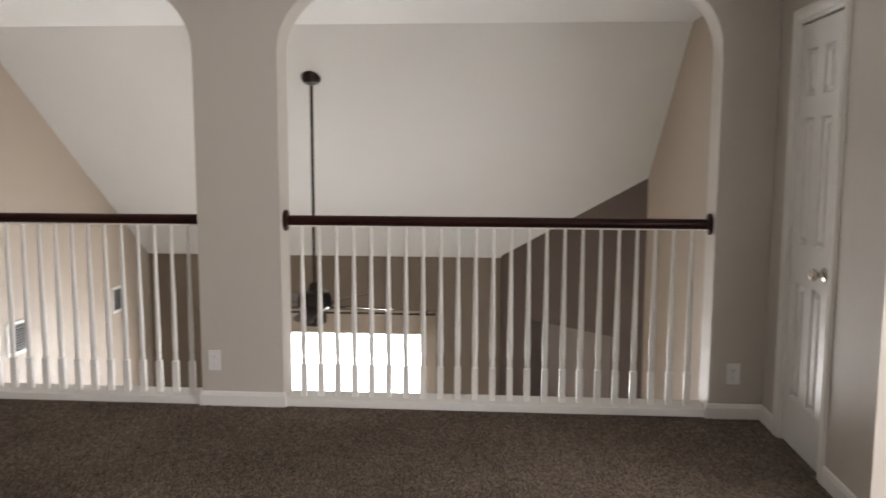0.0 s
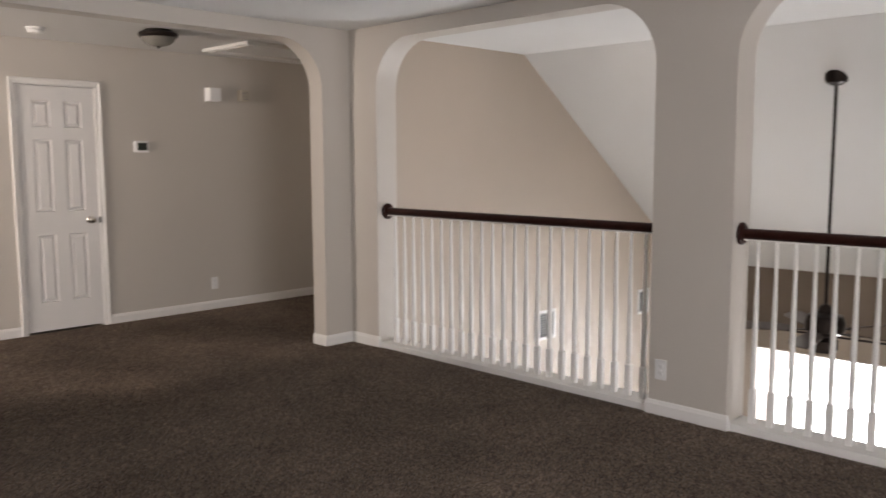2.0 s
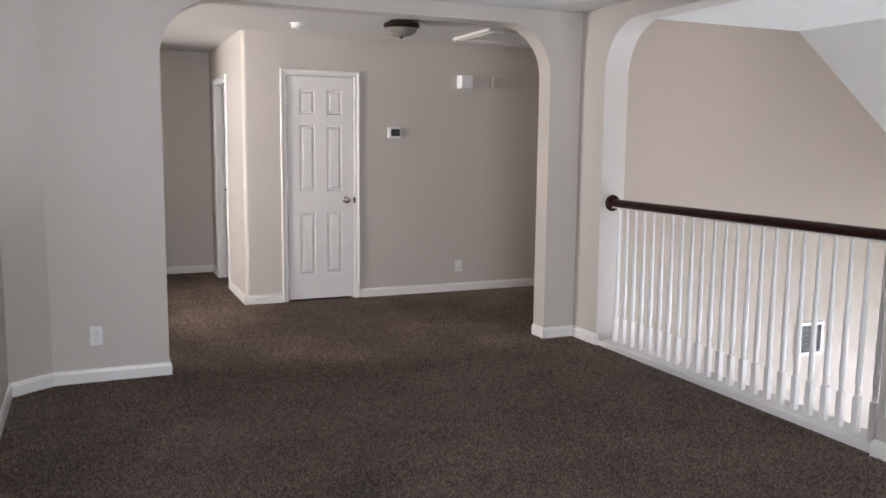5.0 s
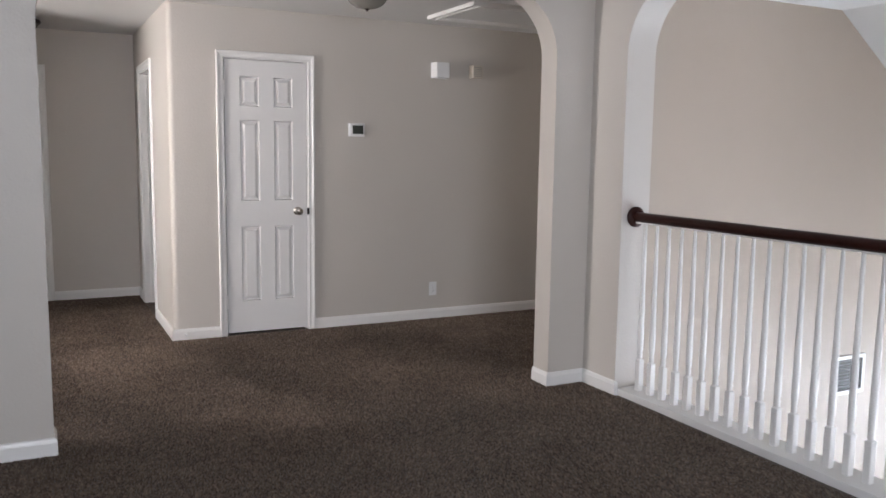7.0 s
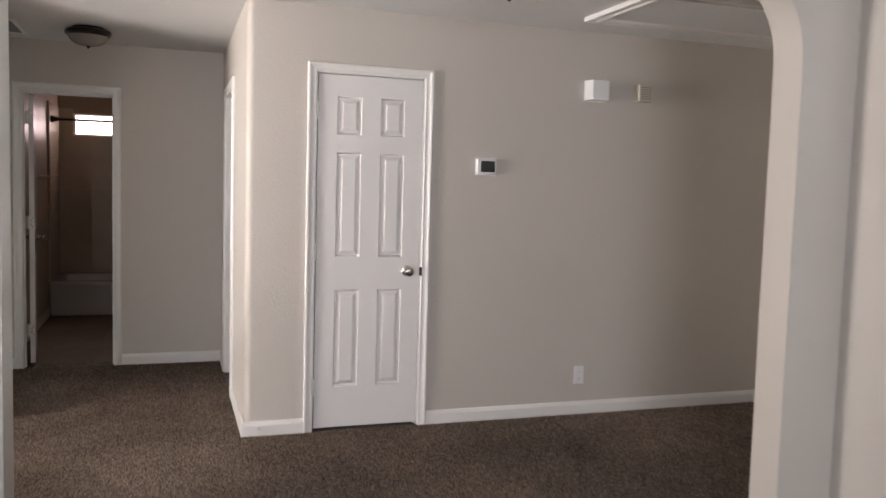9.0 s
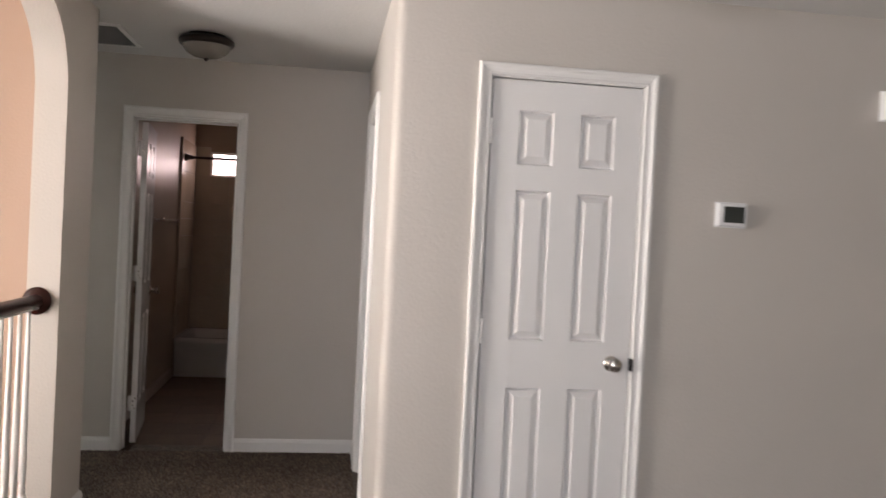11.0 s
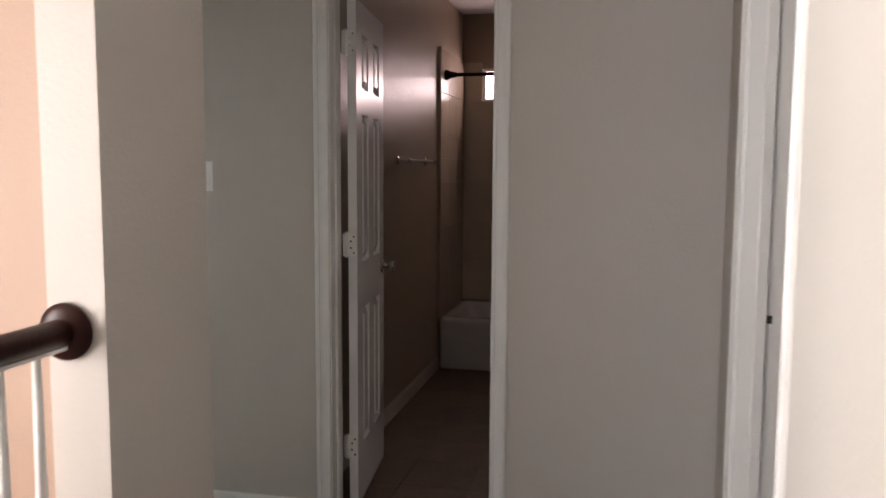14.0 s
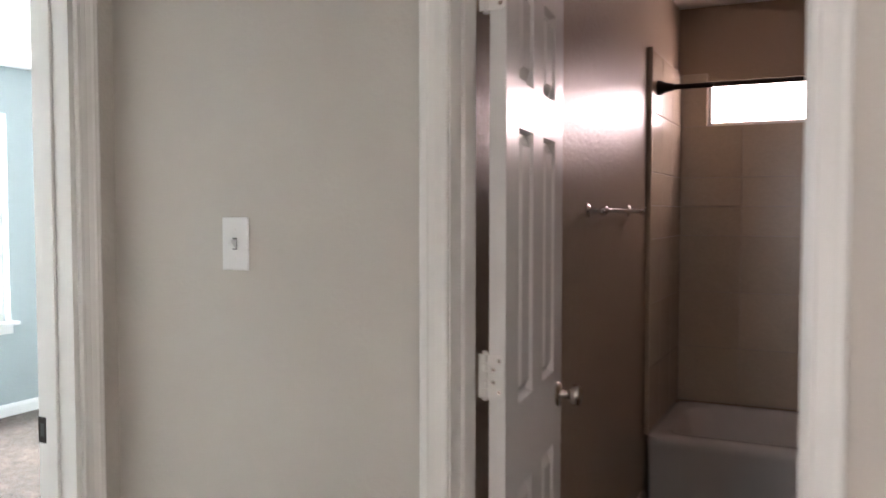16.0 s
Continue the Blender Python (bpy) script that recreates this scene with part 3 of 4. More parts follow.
bed = doorway("door_5", "white cased doorway to a bright bedroom")
casing((-7.66, 0.09), (-8.45, 0.09), 2.05, (0, 1, 0), bed)
jambs(-8.45, -7.66, -0.03, 0.09, 2.05, "x", bed, (0.004, 0.040))
part("strike_plate", solid((-8.4362, -8.4335, -0.0295, -0.004, 0.885, 0.945)), bronze, bed)
part("latch_hole", solid((-8.4336, -8.4328, -0.022, -0.011, 0.90, 0.93)), dark, bed)


# ---- windows ----
def window(name, label, x0, x1, y0, y1, z0, z1, across, bars=(), t=0.045):
    """A framed pane in an opening; the frame lies across the wall's run."""
    w = structure(empty(name), label)

    def bar(n, u0, u1, a, b):
        part(n, solid((u0, u1, y0, y1, a, b) if across == "x" else (x0, x1, u0, u1, a, b)), white, w)
    lo, hi = (x0, x1) if across == "x" else (y0, y1)
    bar("stile", lo, lo + t, z0, z1), bar("stile", hi - t, hi, z0, z1)
    bar("rail", lo + t, hi - t, z0, z0 + t), bar("rail", lo + t, hi - t, z1 - t, z1)
    for z in bars:
        bar("meeting_rail", lo + t, hi - t, z - 0.02, z + 0.02)
    mx, my = (x0 + x1) / 2, (y0 + y1) / 2
    pane = part("pane", solid((lo + t, hi - t, my - 0.003, my + 0.003, z0 + t, z1 - t) if across == "x" else
                              (mx - 0.003, mx + 0.003, lo + t, hi - t, z0 + t, z1 - t)), glass, w)
    pane.visible_shadow = False
    return w


window("window_1", "bright white-framed bay window of the room below", -3.62, -1.085, 10.05, 10.10, -2.40, -0.82, "x", t=0.022)
window("window_2", "small high white-framed bathroom window", -11.96, -11.92, 0.965, 1.775, 1.893, 2.14, "y", t=0.02)
bedwin = window("window_3", "white-framed bedroom window with a sill", -10.94, -9.25, -3.66, -3.62, 0.66, 2.10, "x", bars=(1.38,))
part("window_sill", solid((-10.98, -9.20, -3.62, -3.50, 0.635, 0.66), bevel=0.004), white, bedwin)
part("apron", solid((-10.95, -9.23, -3.55, -3.538, 0.575, 0.635)), white, bedwin)
window("window_4", "white-framed stairwell window", -5.95, -5.05, -1.15, -1.11, 0.33, 2.27, "x", bars=(1.3,))
window("window_5", "white-framed loft window", 2.25, 3.45, -3.12, -3.08, 0.7, 2.2, "x", bars=(1.45,))
window("window_6", "white-framed loft window", 3.61, 3.65, -0.3, 2.1, 0.7, 2.2, "y", bars=(1.45,))
# Unseen window, added only to hold the fill lamp in the east wall.
window("fill_window", "added unseen white-framed window of the room below", 1.405, 1.445, 5.6, 7.4, -2.3, -0.9, "y", bars=(-1.6,))


def bright_sky(name, x0, x1, y0, y1, z0, z1, strength, colour):
    """Plain overexposed sky outside a window."""
    m = bpy.data.materials.new(name)
    m.use_nodes = True
    b = m.node_tree.nodes["Principled BSDF"]
    b.inputs["Base Color"].default_value = (0, 0, 0, 1)
    b.inputs["Emission Color"].default_value, b.inputs["Emission Strength"].default_value = (*colour, 1), strength
    return structure(part("backdrop", solid((x0, x1, y0, y1, z0, z1)), m), "overexposed white sky outside a window")


bright_sky("bay sky", -5.2, 0.4, 10.6, 10.62, -3.6, 0.2, 4.0, (1, 1, 1))
bright_sky("bath sky", -12.62, -12.6, 0.2, 2.6, 1.2, 2.9, 3.5, (1, 0.96, 0.97))
bright_sky("bedroom sky", -12.2, -8.0, -4.42, -4.4, 0.0, 3.0, 2.2, (0.97, 1, 1))

# ---- railings ----
BAL_TOP = 0.972


def baluster_mesh():
    """A white spindle: square foot, two beads and a long tapering shaft."""
    bm = bmesh.new()
    box(bm, -0.017, 0.017, -0.017, 0.017, 0.0, 0.185, bevel=0.002)
    lathe(bm, [(0.0165, 0.183), (0.011, 0.192), (0.0165, 0.199), (0.011, 0.206), (0.0165, 0.214), (0.0115, 0.224), (0.0155, 0.25), (0.0165, 0.30),
               (0.0145, 0.50), (0.0105, 0.78), (0.0085, BAL_TOP)], sides=8)
    bmesh.ops.recalc_face_normals(bm, faces=bm.faces)
    me = bpy.data.meshes.new("baluster")
    for f in bm.faces:
        f.smooth = len(f.verts) == 4 and f.calc_center_median().z > 0.19
    bm.to_mesh(me)
    bm.free()
    me.materials.append(white)
    return me


BALUSTER = baluster_mesh()
HANDRAIL = [(0.031 * math.cos(a), 0.029 * math.sin(a)) for a in (2 * math.pi * k / 14 for k in range(14))]


def railing(x0, x1, y, count, label, curb):
    top = empty("railing", pose((x0 + x1) / 2, y, 0))
    tagged(top, label, "railing", "stair and loft railings")
    inv = pose(-(x0 + x1) / 2, -y, 0)

    def add(n, bm, m, lab="", smooth=False):
        bmesh.ops.transform(bm, matrix=inv, verts=bm.verts)
        return part(n, bm, m, top, lab, smooth)
    bm = bmesh.new()
    rows = [[bm.verts.new((x, y + a, 1.046 + b)) for a, b in HANDRAIL] for x in (x0 + 0.012, x1 - 0.012)]
    for k in range(14):
        bm.faces.new((rows[0][k], rows[0][(k + 1) % 14], rows[1][(k + 1) % 14], rows[1][k]))
    bm.faces.new(rows[0]), bm.faces.new(rows[1])
    add("top_rail", bm, rail_wood, "dark stained round wooden rail", True)
    for x, s in ((x0, 1), (x1, -1)):
        add("rosette", lathe(bmesh.new(), [(0.060, 0), (0.060, s * 0.009), (0.055, s * 0.015), (0.046, s * 0.018), (0.036, s * 0.022), (0.0, s * 0.023)][:5],
                             "X", (x, y, 1.046), 28), rail_wood, "dark round wall rosette", True)
    add("fillet", solid((x0, x1, y - 0.016, y + 0.016, 1.012, 1.020)), white)
    add("curb", solid((x0, x1, curb[0], curb[1], 0.0, 0.042), bevel=0.004), white)
    for k in range(count):
        ob = new("baluster", BALUSTER)
        ob.parent = top
        ob.location = (x0 + (x1 - x0) * (k + 0.955) / (count + 0.91) - (x0 + x1) / 2, 0, 0.041)
        ob.rotation_euler = (0, 0, radians(random.uniform(-1.5, 1.5)))


railing(-4.133, -1.802, 4.60, 23, "white spindle railing with a dark wooden rail above the room below", (4.512, 4.695))
railing(-1.333, 0.998, 4.60, 23, "white spindle railing with a dark wooden rail beside the loft closet", (4.512, 4.695))
railing(-7.103, -4.852, 0.926, 22, "white spindle railing with a dark wooden rail over the stairwell", (0.884, 1.008))

# ---- corner wall with a niche, in the room below ----
A, D, N = Vector((1.315, 8.32, 0)), Vector((-0.7326, 0.6807, 0)), Vector((0.6807, 0.7326, 0))


def slab(s0, s1, z0, z1, d0, d1):
    return prism([(s0, z0), (s1, z0), (s1, z1), (s0, z1)], lambda u, w, d: A + D * u + N * (d0 + d) + Vector((0, 0, w)), d1 - d0)


for s0, s1, z0, z1, d0, d1 in ((0, 0.39, -2.75, 1.3, 0, 0.1), (1.56, 1.97, -2.75, 1.3, 0, 0.1), (0.39, 1.56, -0.48, 1.3, 0, 0.1), (0.39, 1.56, -2.75, -1.55, 0, 0.1),
                               (0.35, 0.39, -1.6, -0.44, 0.1, 0.40), (1.56, 1.60, -1.6, -0.44, 0.1, 0.40), (0.39, 1.56, -0.48, -0.44, 0.1, 0.40),
                               (0.39, 1.56, -1.59, -1.55, 0.1, 0.40)):
    structure(part("wall_corner", slab(s0, s1, z0, z1, d0, d1), accent), "dark taupe angled corner wall with a niche")
niche_paint = mat("niche paint", (0.36, 0.31, 0.29), 0.55, spread=0.03, scale=1.5, relief=0.0009, relief_scale=90)
structure(part("wall_niche", slab(0.35, 1.60, -1.6, -0.44, 0.40, 0.45), niche_paint), "pale back of the corner niche")


# ---- ceiling fan ----
def ceiling_fan(x, y, top, motor):
    fan = tagged(empty("ceiling_fan", pose(x, y, top)), "dark bronze ceiling fan on a long downrod from the sloping ceiling", "fan")

    def add(n, bm, m, lab="", smooth=True, parent=fan):
        return part(n, bm, m, parent, lab, smooth)
    h = motor - top
    add("canopy", lathe(bmesh.new(), [(0.05, 0.055), (0.085, 0.05), (0.085, -0.01), (0.075, -0.04), (0.04, -0.06), (0.018, -0.065)]), bronze)
    add("downrod", lathe(bmesh.new(), [(0.0135, -0.05), (0.0135, h + 0.1)], sides=12), bronze)
    add("motor", lathe(bmesh.new(), [(0.02, h + 0.16), (0.045, h + 0.14), (0.06, h + 0.09), (0.13, h + 0.07), (0.15, h + 0.02), (0.15, h - 0.05), (0.12, h - 0.08), (0.07, h - 0.10)]), bronze)
    add("light_kit", lathe(bmesh.new(), [(0.06, h - 0.09), (0.075, h - 0.11), (0.105, h - 0.13), (0.105, h - 0.20), (0.085, h - 0.225), (0.02, h - 0.235)]), bronze, "dark bowl")
    for k in range(5):
        a = radians(-13 + 72 * k)
        spin = Matrix.Translation((0, 0, h - 0.055)) @ Matrix.Rotation(a, 4, "Z")
        bm = solid((0.12, 0.24, -0.018, 0.018, -0.006, 0.004), (0.22, 0.30, -0.045, 0.045, -0.004, 0.002), bevel=0.003)
        bmesh.ops.transform(bm, matrix=spin, verts=bm.verts)
        iron = add("blade_iron", bm, bronze, smooth=False)
        out = [(0.22, -0.052), (0.30, -0.064), (0.66, -0.080), (0.72, -0.066), (0.74, -0.02), (0.74, 0.02), (0.72, 0.066), (0.66, 0.080), (0.30, 0.064), (0.22, 0.052)]
        bm = prism(out, lambda u, w, d: (u, w, d + 0.004), 0.008)
        bmesh.ops.transform(bm, matrix=spin @ Matrix.Rotation(radians(-13), 4, "X"), verts=bm.verts)
        add("blade", bm, blade_mat, smooth=False, parent=iron)
    return fan


ceiling_fan(-1.767, 7.12, 2.055, 0.13)
curtain_rod = tagged(empty("curtain_rod", pose(-2.345, 9.66, -0.50)), "thin dark curtain rod across the bay of the room below", "curtain rod")
part("tube", lathe(bmesh.new(), [(0.0125, -1.40), (0.0125, 1.40)], "X", sides=14), bronze, curtain_rod, "", True)
for s in (1, -1):
    part("finial", lathe(bmesh.new(), [(0.0125, s * 1.398), (0.021, s * 1.408), (0.024, s * 1.425), (0.016, s * 1.442), (0.004, s * 1.448)], "X", sides=16), bronze, curtain_rod, "", True)
    part("bracket", solid((s * 1.33 - 0.012, s * 1.33 + 0.012, 0.034, 0.0395, -0.03, 0.05), (s * 1.33 - 0.006, s * 1.33 + 0.006, 0.008, 0.036, -0.006, 0.006)), bronze, curtain_rod)


# ---- ceiling fixtures ----
def flush_lamp(x, y):
    lamp = tagged(empty("ceiling_lamp", pose(x, y, CEIL)), "bronze flush ceiling lamp with a frosted glass bowl, unlit", "lamp", "flush ceiling lamps")
    part("base", lathe(bmesh.new(), [(0.100, 0), (0.104, -0.010), (0.134, -0.018), (0.144, -0.027), (0.145, -0.044), (0.138, -0.054), (0.128, -0.058)], sides=36), bronze, lamp, "dark bronze rim", True)
    part("bowl", lathe(bmesh.new(), [(0.127, -0.054), (0.121, -0.072), (0.103, -0.094), (0.073, -0.111), (0.036, -0.120), (0.006, -0.122)], sides=36), frosted, lamp, "frosted glass bowl", True)
    part("finial", lathe(bmesh.new(), [(0.004, -0.115), (0.014, -0.121), (0.012, -0.129), (0.005, -0.135), (0.002, -0.139)], sides=14), bronze, lamp, "", True)


flush_lamp(-5.43, 3.45)
flush_lamp(-7.89, 1.47)
det = tagged(empty("smoke_detector", pose(-5.92, 2.736, CEIL)), "round white smoke detector on the hall ceiling", "detector")
part("base", lathe(bmesh.new(), [(0.068, 0), (0.068, -0.012), (0.060, -0.016)], sides=28), plastic, det, "", True)
part("cover", lathe(bmesh.new(), [(0.056, -0.015), (0.058, -0.030), (0.050, -0.042), (0.030, -0.046)], sides=28), plastic, det, "", True)
part("button", lathe(bmesh.new(), [(0.010, -0.045), (0.009, -0.049)], at=(0.018, 0, 0), sides=12), steel, det)

hatch = structure(empty("trim"), "white moulded casing round an attic hatch")
part("hatch_panel", solid((-6.10, -5.50, 4.31, 5.50, CEIL - 0.012, CEIL)), ceiling_paint, hatch)
for x0, x1, y0, y1 in ((-6.175, -5.435, 4.228, 4.248), (-6.155, -5.455, 4.292, 4.312), (-6.175, -6.155, 4.248, 5.58), (-6.115, -6.095, 4.312, 5.52),
                       (-5.455, -5.435, 4.248, 5.58), (-5.515, -5.495, 4.312, 5.52), (-6.175, -5.435, 5.58, 5.60)):
    part("bead", solid((x0, x1, y0, y1, CEIL - 0.028, CEIL), bevel=0.004), white, hatch)
part("board", solid((-6.165, -5.445, 4.24, 4.305, CEIL - 0.014, CEIL)), white, hatch)


def grille(name, label, centre, size, n, slats, material, tilt):
    """A louvred vent: centre, (wide, high), the outward way n; the slats run wide."""
    n = Vector(n)
    wide = Vector((1, 0, 0)) if abs(n.z) > 0.5 else Vector((0, 0, 1)).cross(n)
    high = n.cross(wide)
    m = Matrix((( *wide, ), (*high,), (*n,))).transposed().to_4x4()
    m.translation = centre
    top = tagged(empty(name, m), label, "vent")
    w, h, t = size[0] / 2, size[1] / 2, 0.028
    part("frame", solid((-w, w, -h, -h + t, 0, 0.010), (-w, w, h - t, h, 0, 0.010), (-w, -w + t, -h + t, h - t, 0, 0.010), (w - t, w, -h + t, h - t, 0, 0.010)), material, top)
    # Flat dark sheet in place of the shaded duct; no depth is modelled.
    part("backing", solid((-w + t, w - t, -h + t, h - t, 0.0005, 0.0015)), dark, top, "dark sheet for the duct's shade behind the slats")
    for k in range(slats):
        y = -h + t + (2 * h - 2 * t) * (k + 0.5) / slats
        bm = solid((-w + t, w - t, -0.0065, 0.0065, -0.0008, 0.0008))
        bmesh.ops.transform(bm, matrix=Matrix.Translation((0, y, 0.007)) @ Matrix.Rotation(radians(tilt), 4, "X"), verts=bm.verts)
        part("slat", bm, louvre, top)
    return top


grille("wall_vent", "white louvred return vent on the tan wall", (-4.42, 6.955, -0.23), (0.34, 0.30), (1, 0, 0), 10, steel, -40)
grille("wall_vent", "small white louvred vent on the tan wall", (-4.42, 8.835, -0.225), (0.24, 0.29), (1, 0, 0), 9, steel, -40)
grille("ceiling_vent", "grey louvred vent in the hall ceiling", (-8.05, 0.90, CEIL), (0.52, 0.30), (0, 0, -1), 12, steel, 22)


# ---- plates and small devices ----
def plate(name, label, category, centre, n, kind, group=""):
    n = Vector(n)
    wide = Vector((0, 0, 1)).cross(n)
    m = Matrix(((*wide,), (0, 0, 1), (*n,))).transposed().to_4x4()
    m.translation = centre
    top = tagged(empty(name, m), label, category, group)
    part("cover_plate", solid((-0.035, 0.035, -0.0575, 0.0575, 0, 0.006), bevel=0.002), plastic, top)
    if kind == "switch":
        part("toggle_slot", solid((-0.006, 0.006, -0.013, 0.013, 0.0055, 0.0068)), louvre, top)
        part("toggle", prism([(0.006, -0.009), (0.010, -0.010), (0.024, 0.004), (0.023, 0.010), (0.006, 0.009)], lambda u, w, d: (d - 0.0048, w, u), 0.0096), plastic, top)
    else:
        for z in (-0.020, 0.020):
            face = part("receptacle", lathe(bmesh.new(), [(0.0165, 0.0055), (0.0165, 0.0075), (0.015, 0.008)], at=(0, z, 0), sides=16), plastic, top)
            for dx, hh in ((-0.006, 0.0045), (0.006, 0.0035)):
                part("slot", solid((dx - 0.001, dx + 0.001, z + 0.002 - hh, z + 0.002 + hh, 0.0078, 0.0084)), dark, face)
            part("slot", lathe(bmesh.new(), [(0.0022, 0.0078), (0.0022, 0.0084)], at=(0, z - 0.009, 0), sides=8), dark, face)
    for z in ((-0.030, 0.030) if kind == "switch" else (0,)):
        part("screw", lathe(bmesh.new(), [(0.003, 0.0055), (0.0024, 0.0072)], at=(0, z, 0), sides=8), steel, top)
    return top


plate("light_switch", "white toggle light switch beside the bathroom door", "switch", (-8.56, 0.45, 1.348), (1, 0, 0), "switch")
for where, way in (((-1.725, 4.50, 0.262), (0, -1, 0)), ((1.125, 4.50, 0.25), (0, -1, 0)), ((-4.447, 1.126, 0.286), (1, 0, 0)),
                   ((-2.97, 0.66, 0.27), (0, 1, 0)), ((-2.72, 0.66, 0.27), (0, 1, 0)), ((-6.525, 4.474, 0.255), (1, 0, 0)), ((-8.56, 0.41, 0.268), (1, 0, 0))):
    plate("wall_outlet", "white duplex wall outlet above the baseboard", "outlet", where, way, "outlet", "wall outlets")

thermo = tagged(empty("thermostat", pose(-6.525, 3.79, 1.56)), "white thermostat with a grey display on the hall wall", "thermostat")
part("case", solid((0, 0.026, -0.062, 0.062, -0.047, 0.047), bevel=0.006), plastic, thermo)
part("display", solid((0.0255, 0.0275, -0.040, 0.049, -0.032, 0.034)), screen, thermo, "grey display")
part("wall_plate", solid((0.0, 0.004, -0.068, 0.068, -0.052, 0.052)), plastic, thermo)
chime = tagged(empty("door_chime", pose(-6.525, 4.506, 2.055)), "white plastic door chime box high on the wall", "chime")
part("cover", prism([(0.0, -0.068), (0.078, -0.060), (0.085, -0.053), (0.085, 0.053), (0.078, 0.060), (0.0, 0.068)], lambda u, w, d: (u, w, -0.060 + d), 0.120), plastic, chime)
part("back_plate", solid((0.0, 0.006, -0.072, 0.072, -0.064, 0.064)), plastic, chime)
horn = tagged(empty("alarm_sounder", pose(-6.525, 4.838, 2.058)), "beige plastic alarm box with sound slots high on the wall", "alarm")
part("cover", prism([(0.0, -0.052), (0.058, -0.049), (0.065, -0.044), (0.065, 0.044), (0.058, 0.049), (0.0, 0.052)], lambda u, w, d: (u, w, -0.052 + d), 0.104),
     mat("beige plastic", (0.55, 0.50, 0.42), 0.4, spread=0.04), horn)
for k in range(6):
    part("sound_slot", solid((0.0645, 0.0656, -0.036, 0.036, -0.037 + k * 0.014, -0.033 + k * 0.014)), louvre, horn)
stop = tagged(empty("door_stop", pose(-6.511, 2.46, 0.045)), "small white door stop on the baseboard", "door stop")
part("stem", lathe(bmesh.new(), [(0.010, 0), (0.006, 0.005), (0.006, 0.016)], "X", sides=10), white, stop)
part("tip", lathe(bmesh.new(), [(0.008, 0.016), (0.009, 0.022), (0.005, 0.026)], "X", sides=10), plastic, stop)


# ---- bathroom ----
def bathtub(x0, x1, y0, y1, h):
    tub = tagged(empty("bathtub", pose((x0 + x1) / 2, (y0 + y1) / 2, 0)), "white alcove bathtub with a plain apron under the window", "bathtub")
    w, l = (x1 - x0) / 2, (y1 - y0) / 2
    rings = []
    for inset, z, r in ((0.012, 0.0, 0.02), (0.006, h - 0.085, 0.03), (0.002, h - 0.055, 0.045), (0.0, h - 0.032, 0.055), (0.006, h - 0.012, 0.06), (0.020, h - 0.002, 0.07), (0.034, h, 0.08), (0.075, h, 0.10),
                        (0.092, h - 0.012, 0.11), (0.12, h - 0.10, 0.12), (0.16, 0.09, 0.13), (0.22, 0.06, 0.12)):
        ring = []
        a, b = w - inset, l - inset
        for cx, cy, s in ((a - r, b - r, 0), (-a + r, b - r, 1), (-a + r, -b + r, 2), (a - r, -b + r, 3)):
            ring += [(cx + r * math.cos(math.pi / 2 * (s + k / 5)), cy + r * math.sin(math.pi / 2 * (s + k / 5)), z) for k in range(6)]
        rings.append(ring)
    bm = bmesh.new()
    rows = [[bm.verts.new(p) for p in ring] for ring in rings]
    for p, q in zip(rows, rows[1:]):
        for k in range(24):
            bm.faces.new((p[k], p[(k + 1) % 24], q[(k + 1) % 24], q[k]))
    bm.faces.new(rows[0]), bm.faces.new(rows[-1])
    part("basin", bm, tub_white, tub, "", True)
    part("drain", lathe(bmesh.new(), [(0.03, 0.0605), (0.03, 0.064), (0.02, 0.065)], at=(0, l - 0.35, 0), sides=16), chrome, tub, "chrome drain")


bathtub(-11.885, -11.06, 0.8135, 2.43, 0.355)
rod = tagged(empty("shower_rod", pose(-11.21, 1.63, 2.020)), "dark bronze shower curtain rod across the tub", "shower rod")
part("tube", lathe(bmesh.new(), [(0.0125, -0.81), (0.0125, 0.81)], "Y", sides=14), bronze, rod, "", True)
for s in (1, -1):
    part("flange", lathe(bmesh.new(), [(0.036, s * -0.808), (0.036, s * -0.79), (0.024, s * -0.765), (0.018, s * -0.73), (0.013, s * -0.725)], "Y", sides=18), bronze, rod, "", True)
bar = tagged(empty("towel_bar", pose(-10.36, 0.81, 1.422)), "clear towel bar with chrome posts on the bathroom wall", "towel bar")
part("rod", lathe(bmesh.new(), [(0.009, -0.37), (0.009, 0.37)], "X", (0, 0.06, 0), 12), chrome, bar, "", True)
for x in (-0.32, 0.32):
    part("post", lathe(bmesh.new(), [(0.026, 0), (0.026, 0.006), (0.014, 0.012), (0.010, 0.045), (0.017, 0.052), (0.017, 0.070), (0.008, 0.076)], "Y", (x, 0, 0), 16), chrome, bar, "chrome post", True)

# ---- tub surround tiles, and loose pieces last ----
surround = structure(empty("wall_surround"), "beige tiled tub surround")
part("backing", solid((-11.898, -11.06, 0.811, 0.822, 0.356, 2.185), (-11.90, -11.889, 0.822, 0.965, 0.356, 2.185), (-11.90, -11.889, 0.965, 1.775, 0.356, 1.893),
                      (-11.90, -11.889, 1.775, 2.45, 0.356, 2.185)), grout, surround)
part("edge_trim", solid((-11.06, -11.045, 0.811, 0.834, 0.356, 2.19), bevel=0.003), tile_mat, surround)


def tile_mesh(w, h):
    bm = solid((-0.004, 0.004, -w / 2, w / 2, -h / 2, h / 2), bevel=0.0015)
    me = bpy.data.meshes.new("tile")
    bm.to_mesh(me)
    bm.free()
    me.materials.append(tile_mat)
    return me


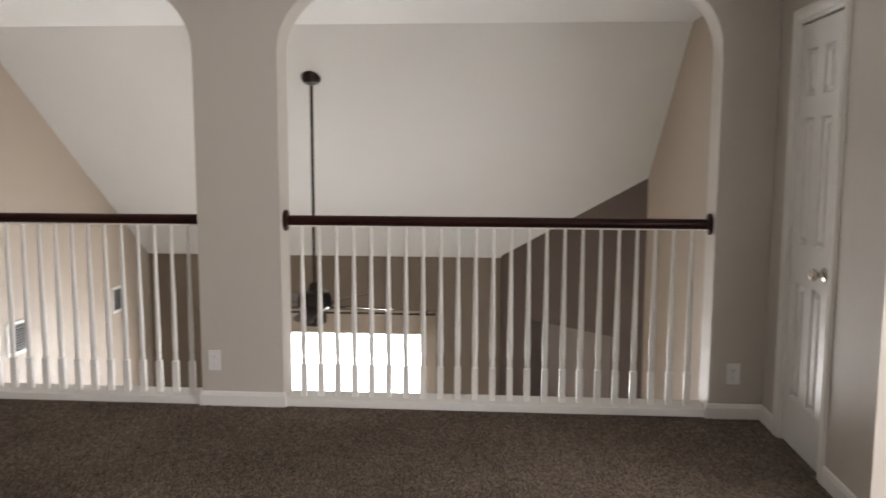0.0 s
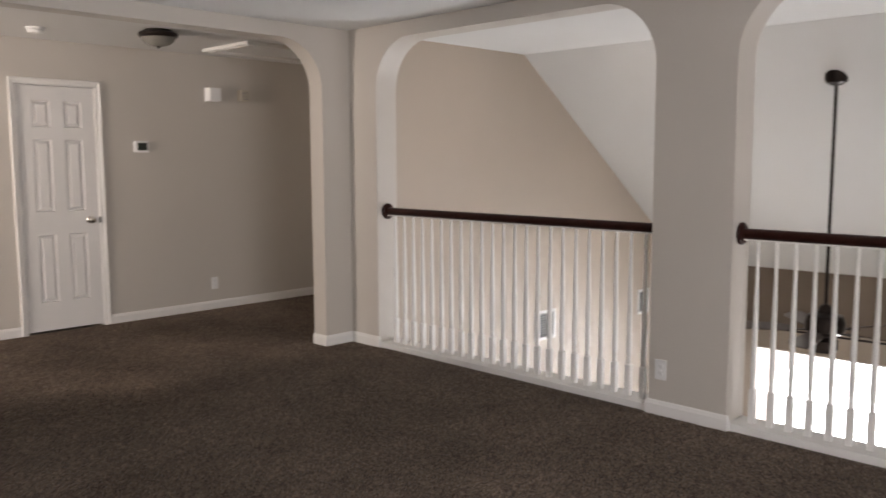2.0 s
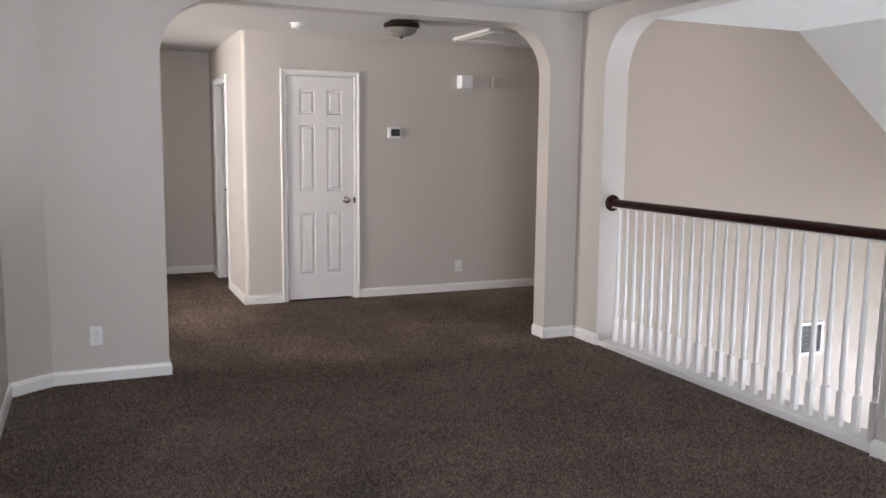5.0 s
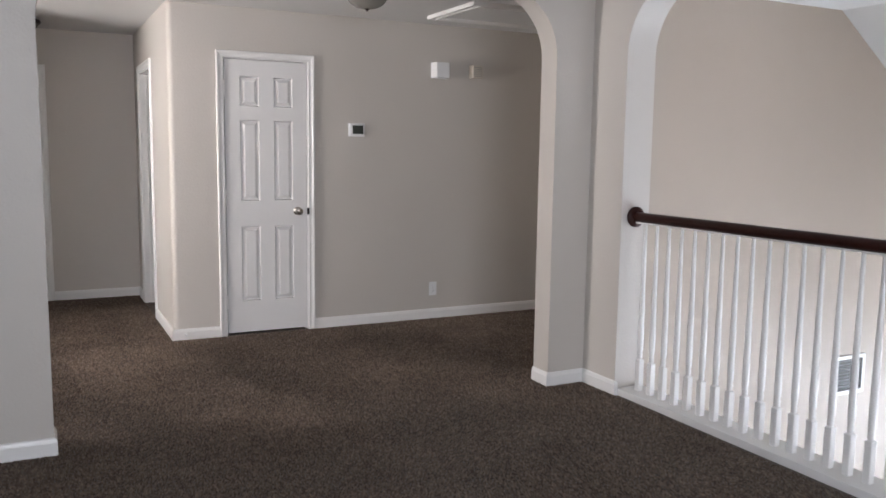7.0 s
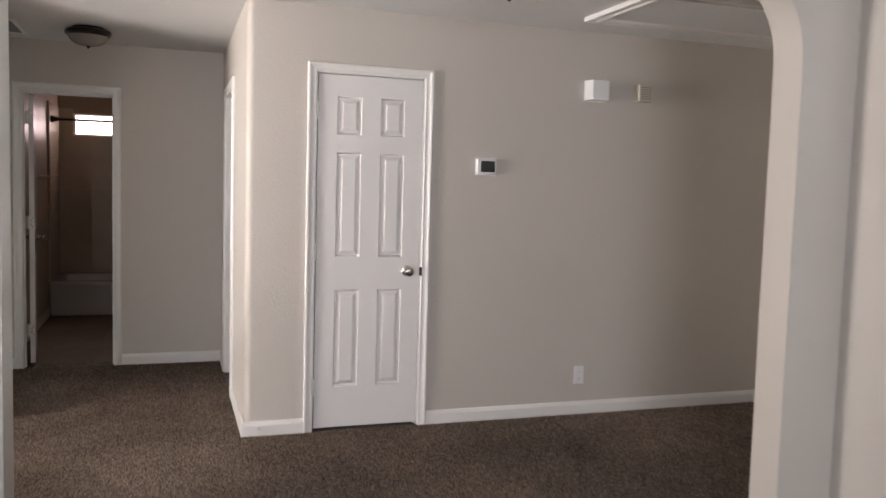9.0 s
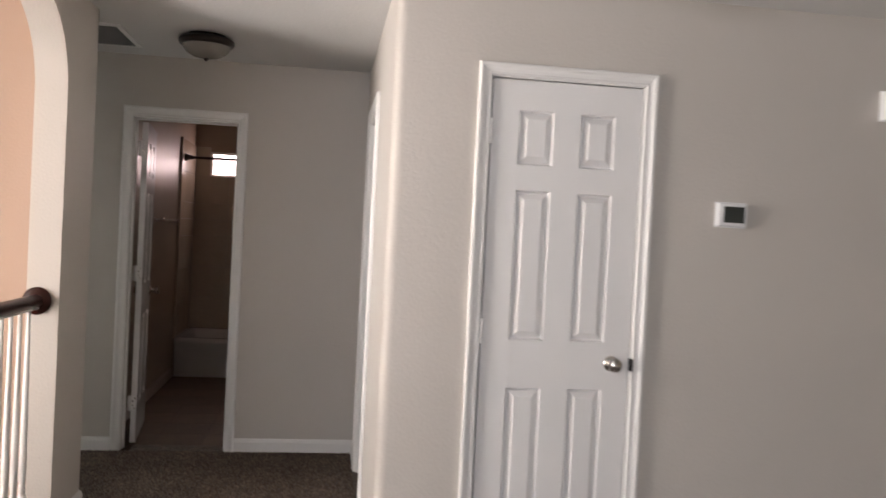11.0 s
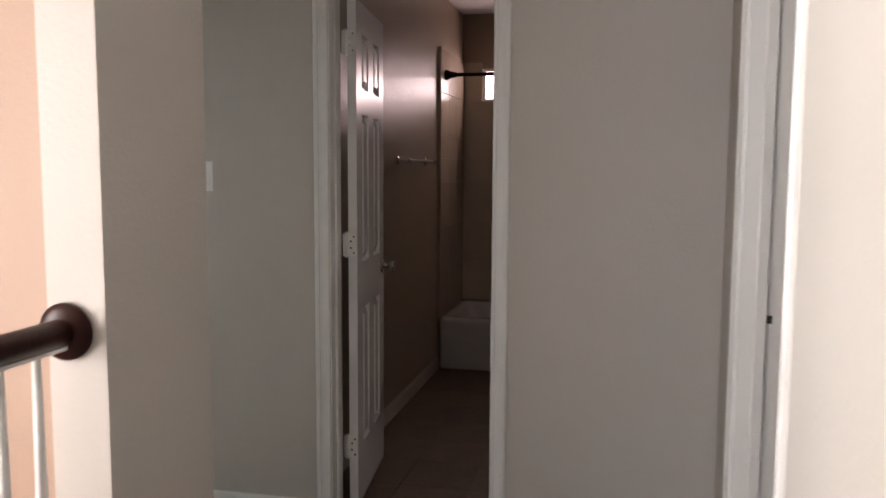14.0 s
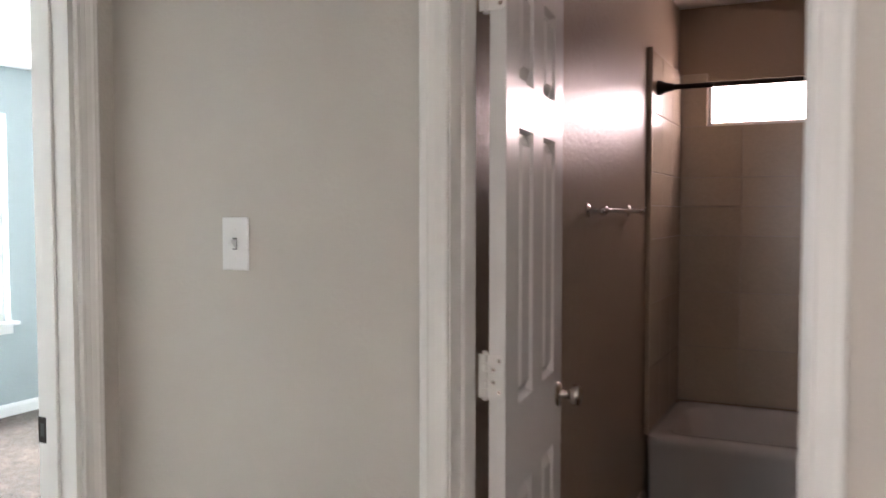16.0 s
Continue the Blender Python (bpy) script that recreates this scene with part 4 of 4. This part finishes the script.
NARROW = tile_mesh(0.131, 0.288)
ob = new("tile", NARROW)
ob.parent, ob.location = surround, (-11.8898, 0.896, 2.039)
TW = 0.325
COURSES = (0.358, 0.665, 0.975, 1.287, 1.449, 1.61, 1.893, 2.185)
for i, (low, high) in enumerate(zip(COURSES, COURSES[1:])):
    back_tile, side_tile = tile_mesh(TW - 0.004, high - low - 0.004), tile_mesh(0.2757 - 0.004, high - low - 0.004)
    for j in range(5):
        if i == 6 and j <= 2:
            continue
        ob = new("tile", back_tile)
        ob.parent, ob.location = surround, (-11.8898 + random.uniform(-0.0006, 0.0006), 0.828 + TW * (j + 0.5), (low + high) / 2)
    for j in range(3):
        ob = new("tile", side_tile)
        ob.parent, ob.location, ob.rotation_euler = surround, (-11.889 + 0.2757 * (j + 0.5), 0.8225, (low + high) / 2), (0, 0, radians(90))


def floor_tile_mesh():
    bm = solid((-0.1505, 0.1505, -0.1505, 0.1505, -0.004, 0.0), bevel=0.0012)
    me = bpy.data.meshes.new("floor_tile")
    bm.to_mesh(me)
    bm.free()
    me.materials.append(vinyl)
    return me


FLOOR_TILE = floor_tile_mesh()
for i in range(8):
    for j in range(5):
        ob = new("floor_tile", FLOOR_TILE)
        ob.parent, ob.location = bath_floor, (-8.855 - 0.304 * i, 0.963 + 0.304 * j, -0.0045)


# ---- carpet pile ----
def carpet_pile(areas, spacing):
    """Short leaning tufts over the carpet, as one mesh."""
    rng = np.random.default_rng(7)
    spots = []
    for x0, x1, y0, y1 in areas:
        gx, gy = np.meshgrid(np.arange(x0 + spacing / 2, x1, spacing), np.arange(y0 + spacing / 2, y1, spacing))
        spots.append(np.stack([gx.ravel(), gy.ravel()], 1))
    p = np.concatenate(spots)
    p += rng.uniform(-0.45, 0.45, p.shape) * spacing
    k = len(p)
    brush = 0.5 * np.sin(p[:, 0] * 3.1 + 1.3 * np.sin(p[:, 1] * 2.3)) + 0.5 * np.sin(p[:, 1] * 4.7 + 1.7 * np.sin(p[:, 0] * 1.9))
    turn = rng.uniform(0, 2 * np.pi, k)
    high = rng.uniform(0.005, 0.010, k)
    wide = spacing * rng.uniform(0.50, 0.72, k)
    v = np.zeros((k, 4, 3), np.float32)
    for c in range(3):
        a = turn + c * 2 * np.pi / 3
        v[:, c, 0], v[:, c, 1], v[:, c, 2] = p[:, 0] + wide * np.cos(a), p[:, 1] + wide * np.sin(a), -0.001
    lean = 0.007 * brush
    v[:, 3, 0] = p[:, 0] + lean * 0.7 + rng.uniform(-0.005, 0.005, k)
    v[:, 3, 1] = p[:, 1] + lean * 0.7 + rng.uniform(-0.005, 0.005, k)
    v[:, 3, 2] = high
    tri = np.array([[0, 1, 3], [1, 2, 3], [2, 0, 3]])
    f = (np.arange(k)[:, None, None] * 4 + tri[None]).reshape(-1)
    me = bpy.data.meshes.new("carpet_pile")
    me.vertices.add(k * 4), me.loops.add(k * 9), me.polygons.add(k * 3)
    me.vertices.foreach_set("co", v.reshape(-1))
    me.loops.foreach_set("vertex_index", f.astype(np.int32))
    me.polygons.foreach_set("loop_start", np.arange(0, k * 9, 3, dtype=np.int32))
    me.update(calc_edges=True)
    me.validate()
    me.materials.append(tufts)
    return tagged(new("carpet_pile", me), "short brown-grey carpet pile with brushed patches", kind="stuff")


carpet_pile([(-4.432, 1.27, 0.675, 4.485), (-0.98, 1.27, -0.3, 0.675), (1.27, 2.6, 0.6, 3.185), (-6.51, -4.432, 1.03, 5.99), (-8.545, -6.51, 1.03, 2.365), (-8.545, -7.545, 0.1, 1.03)], 0.0102)
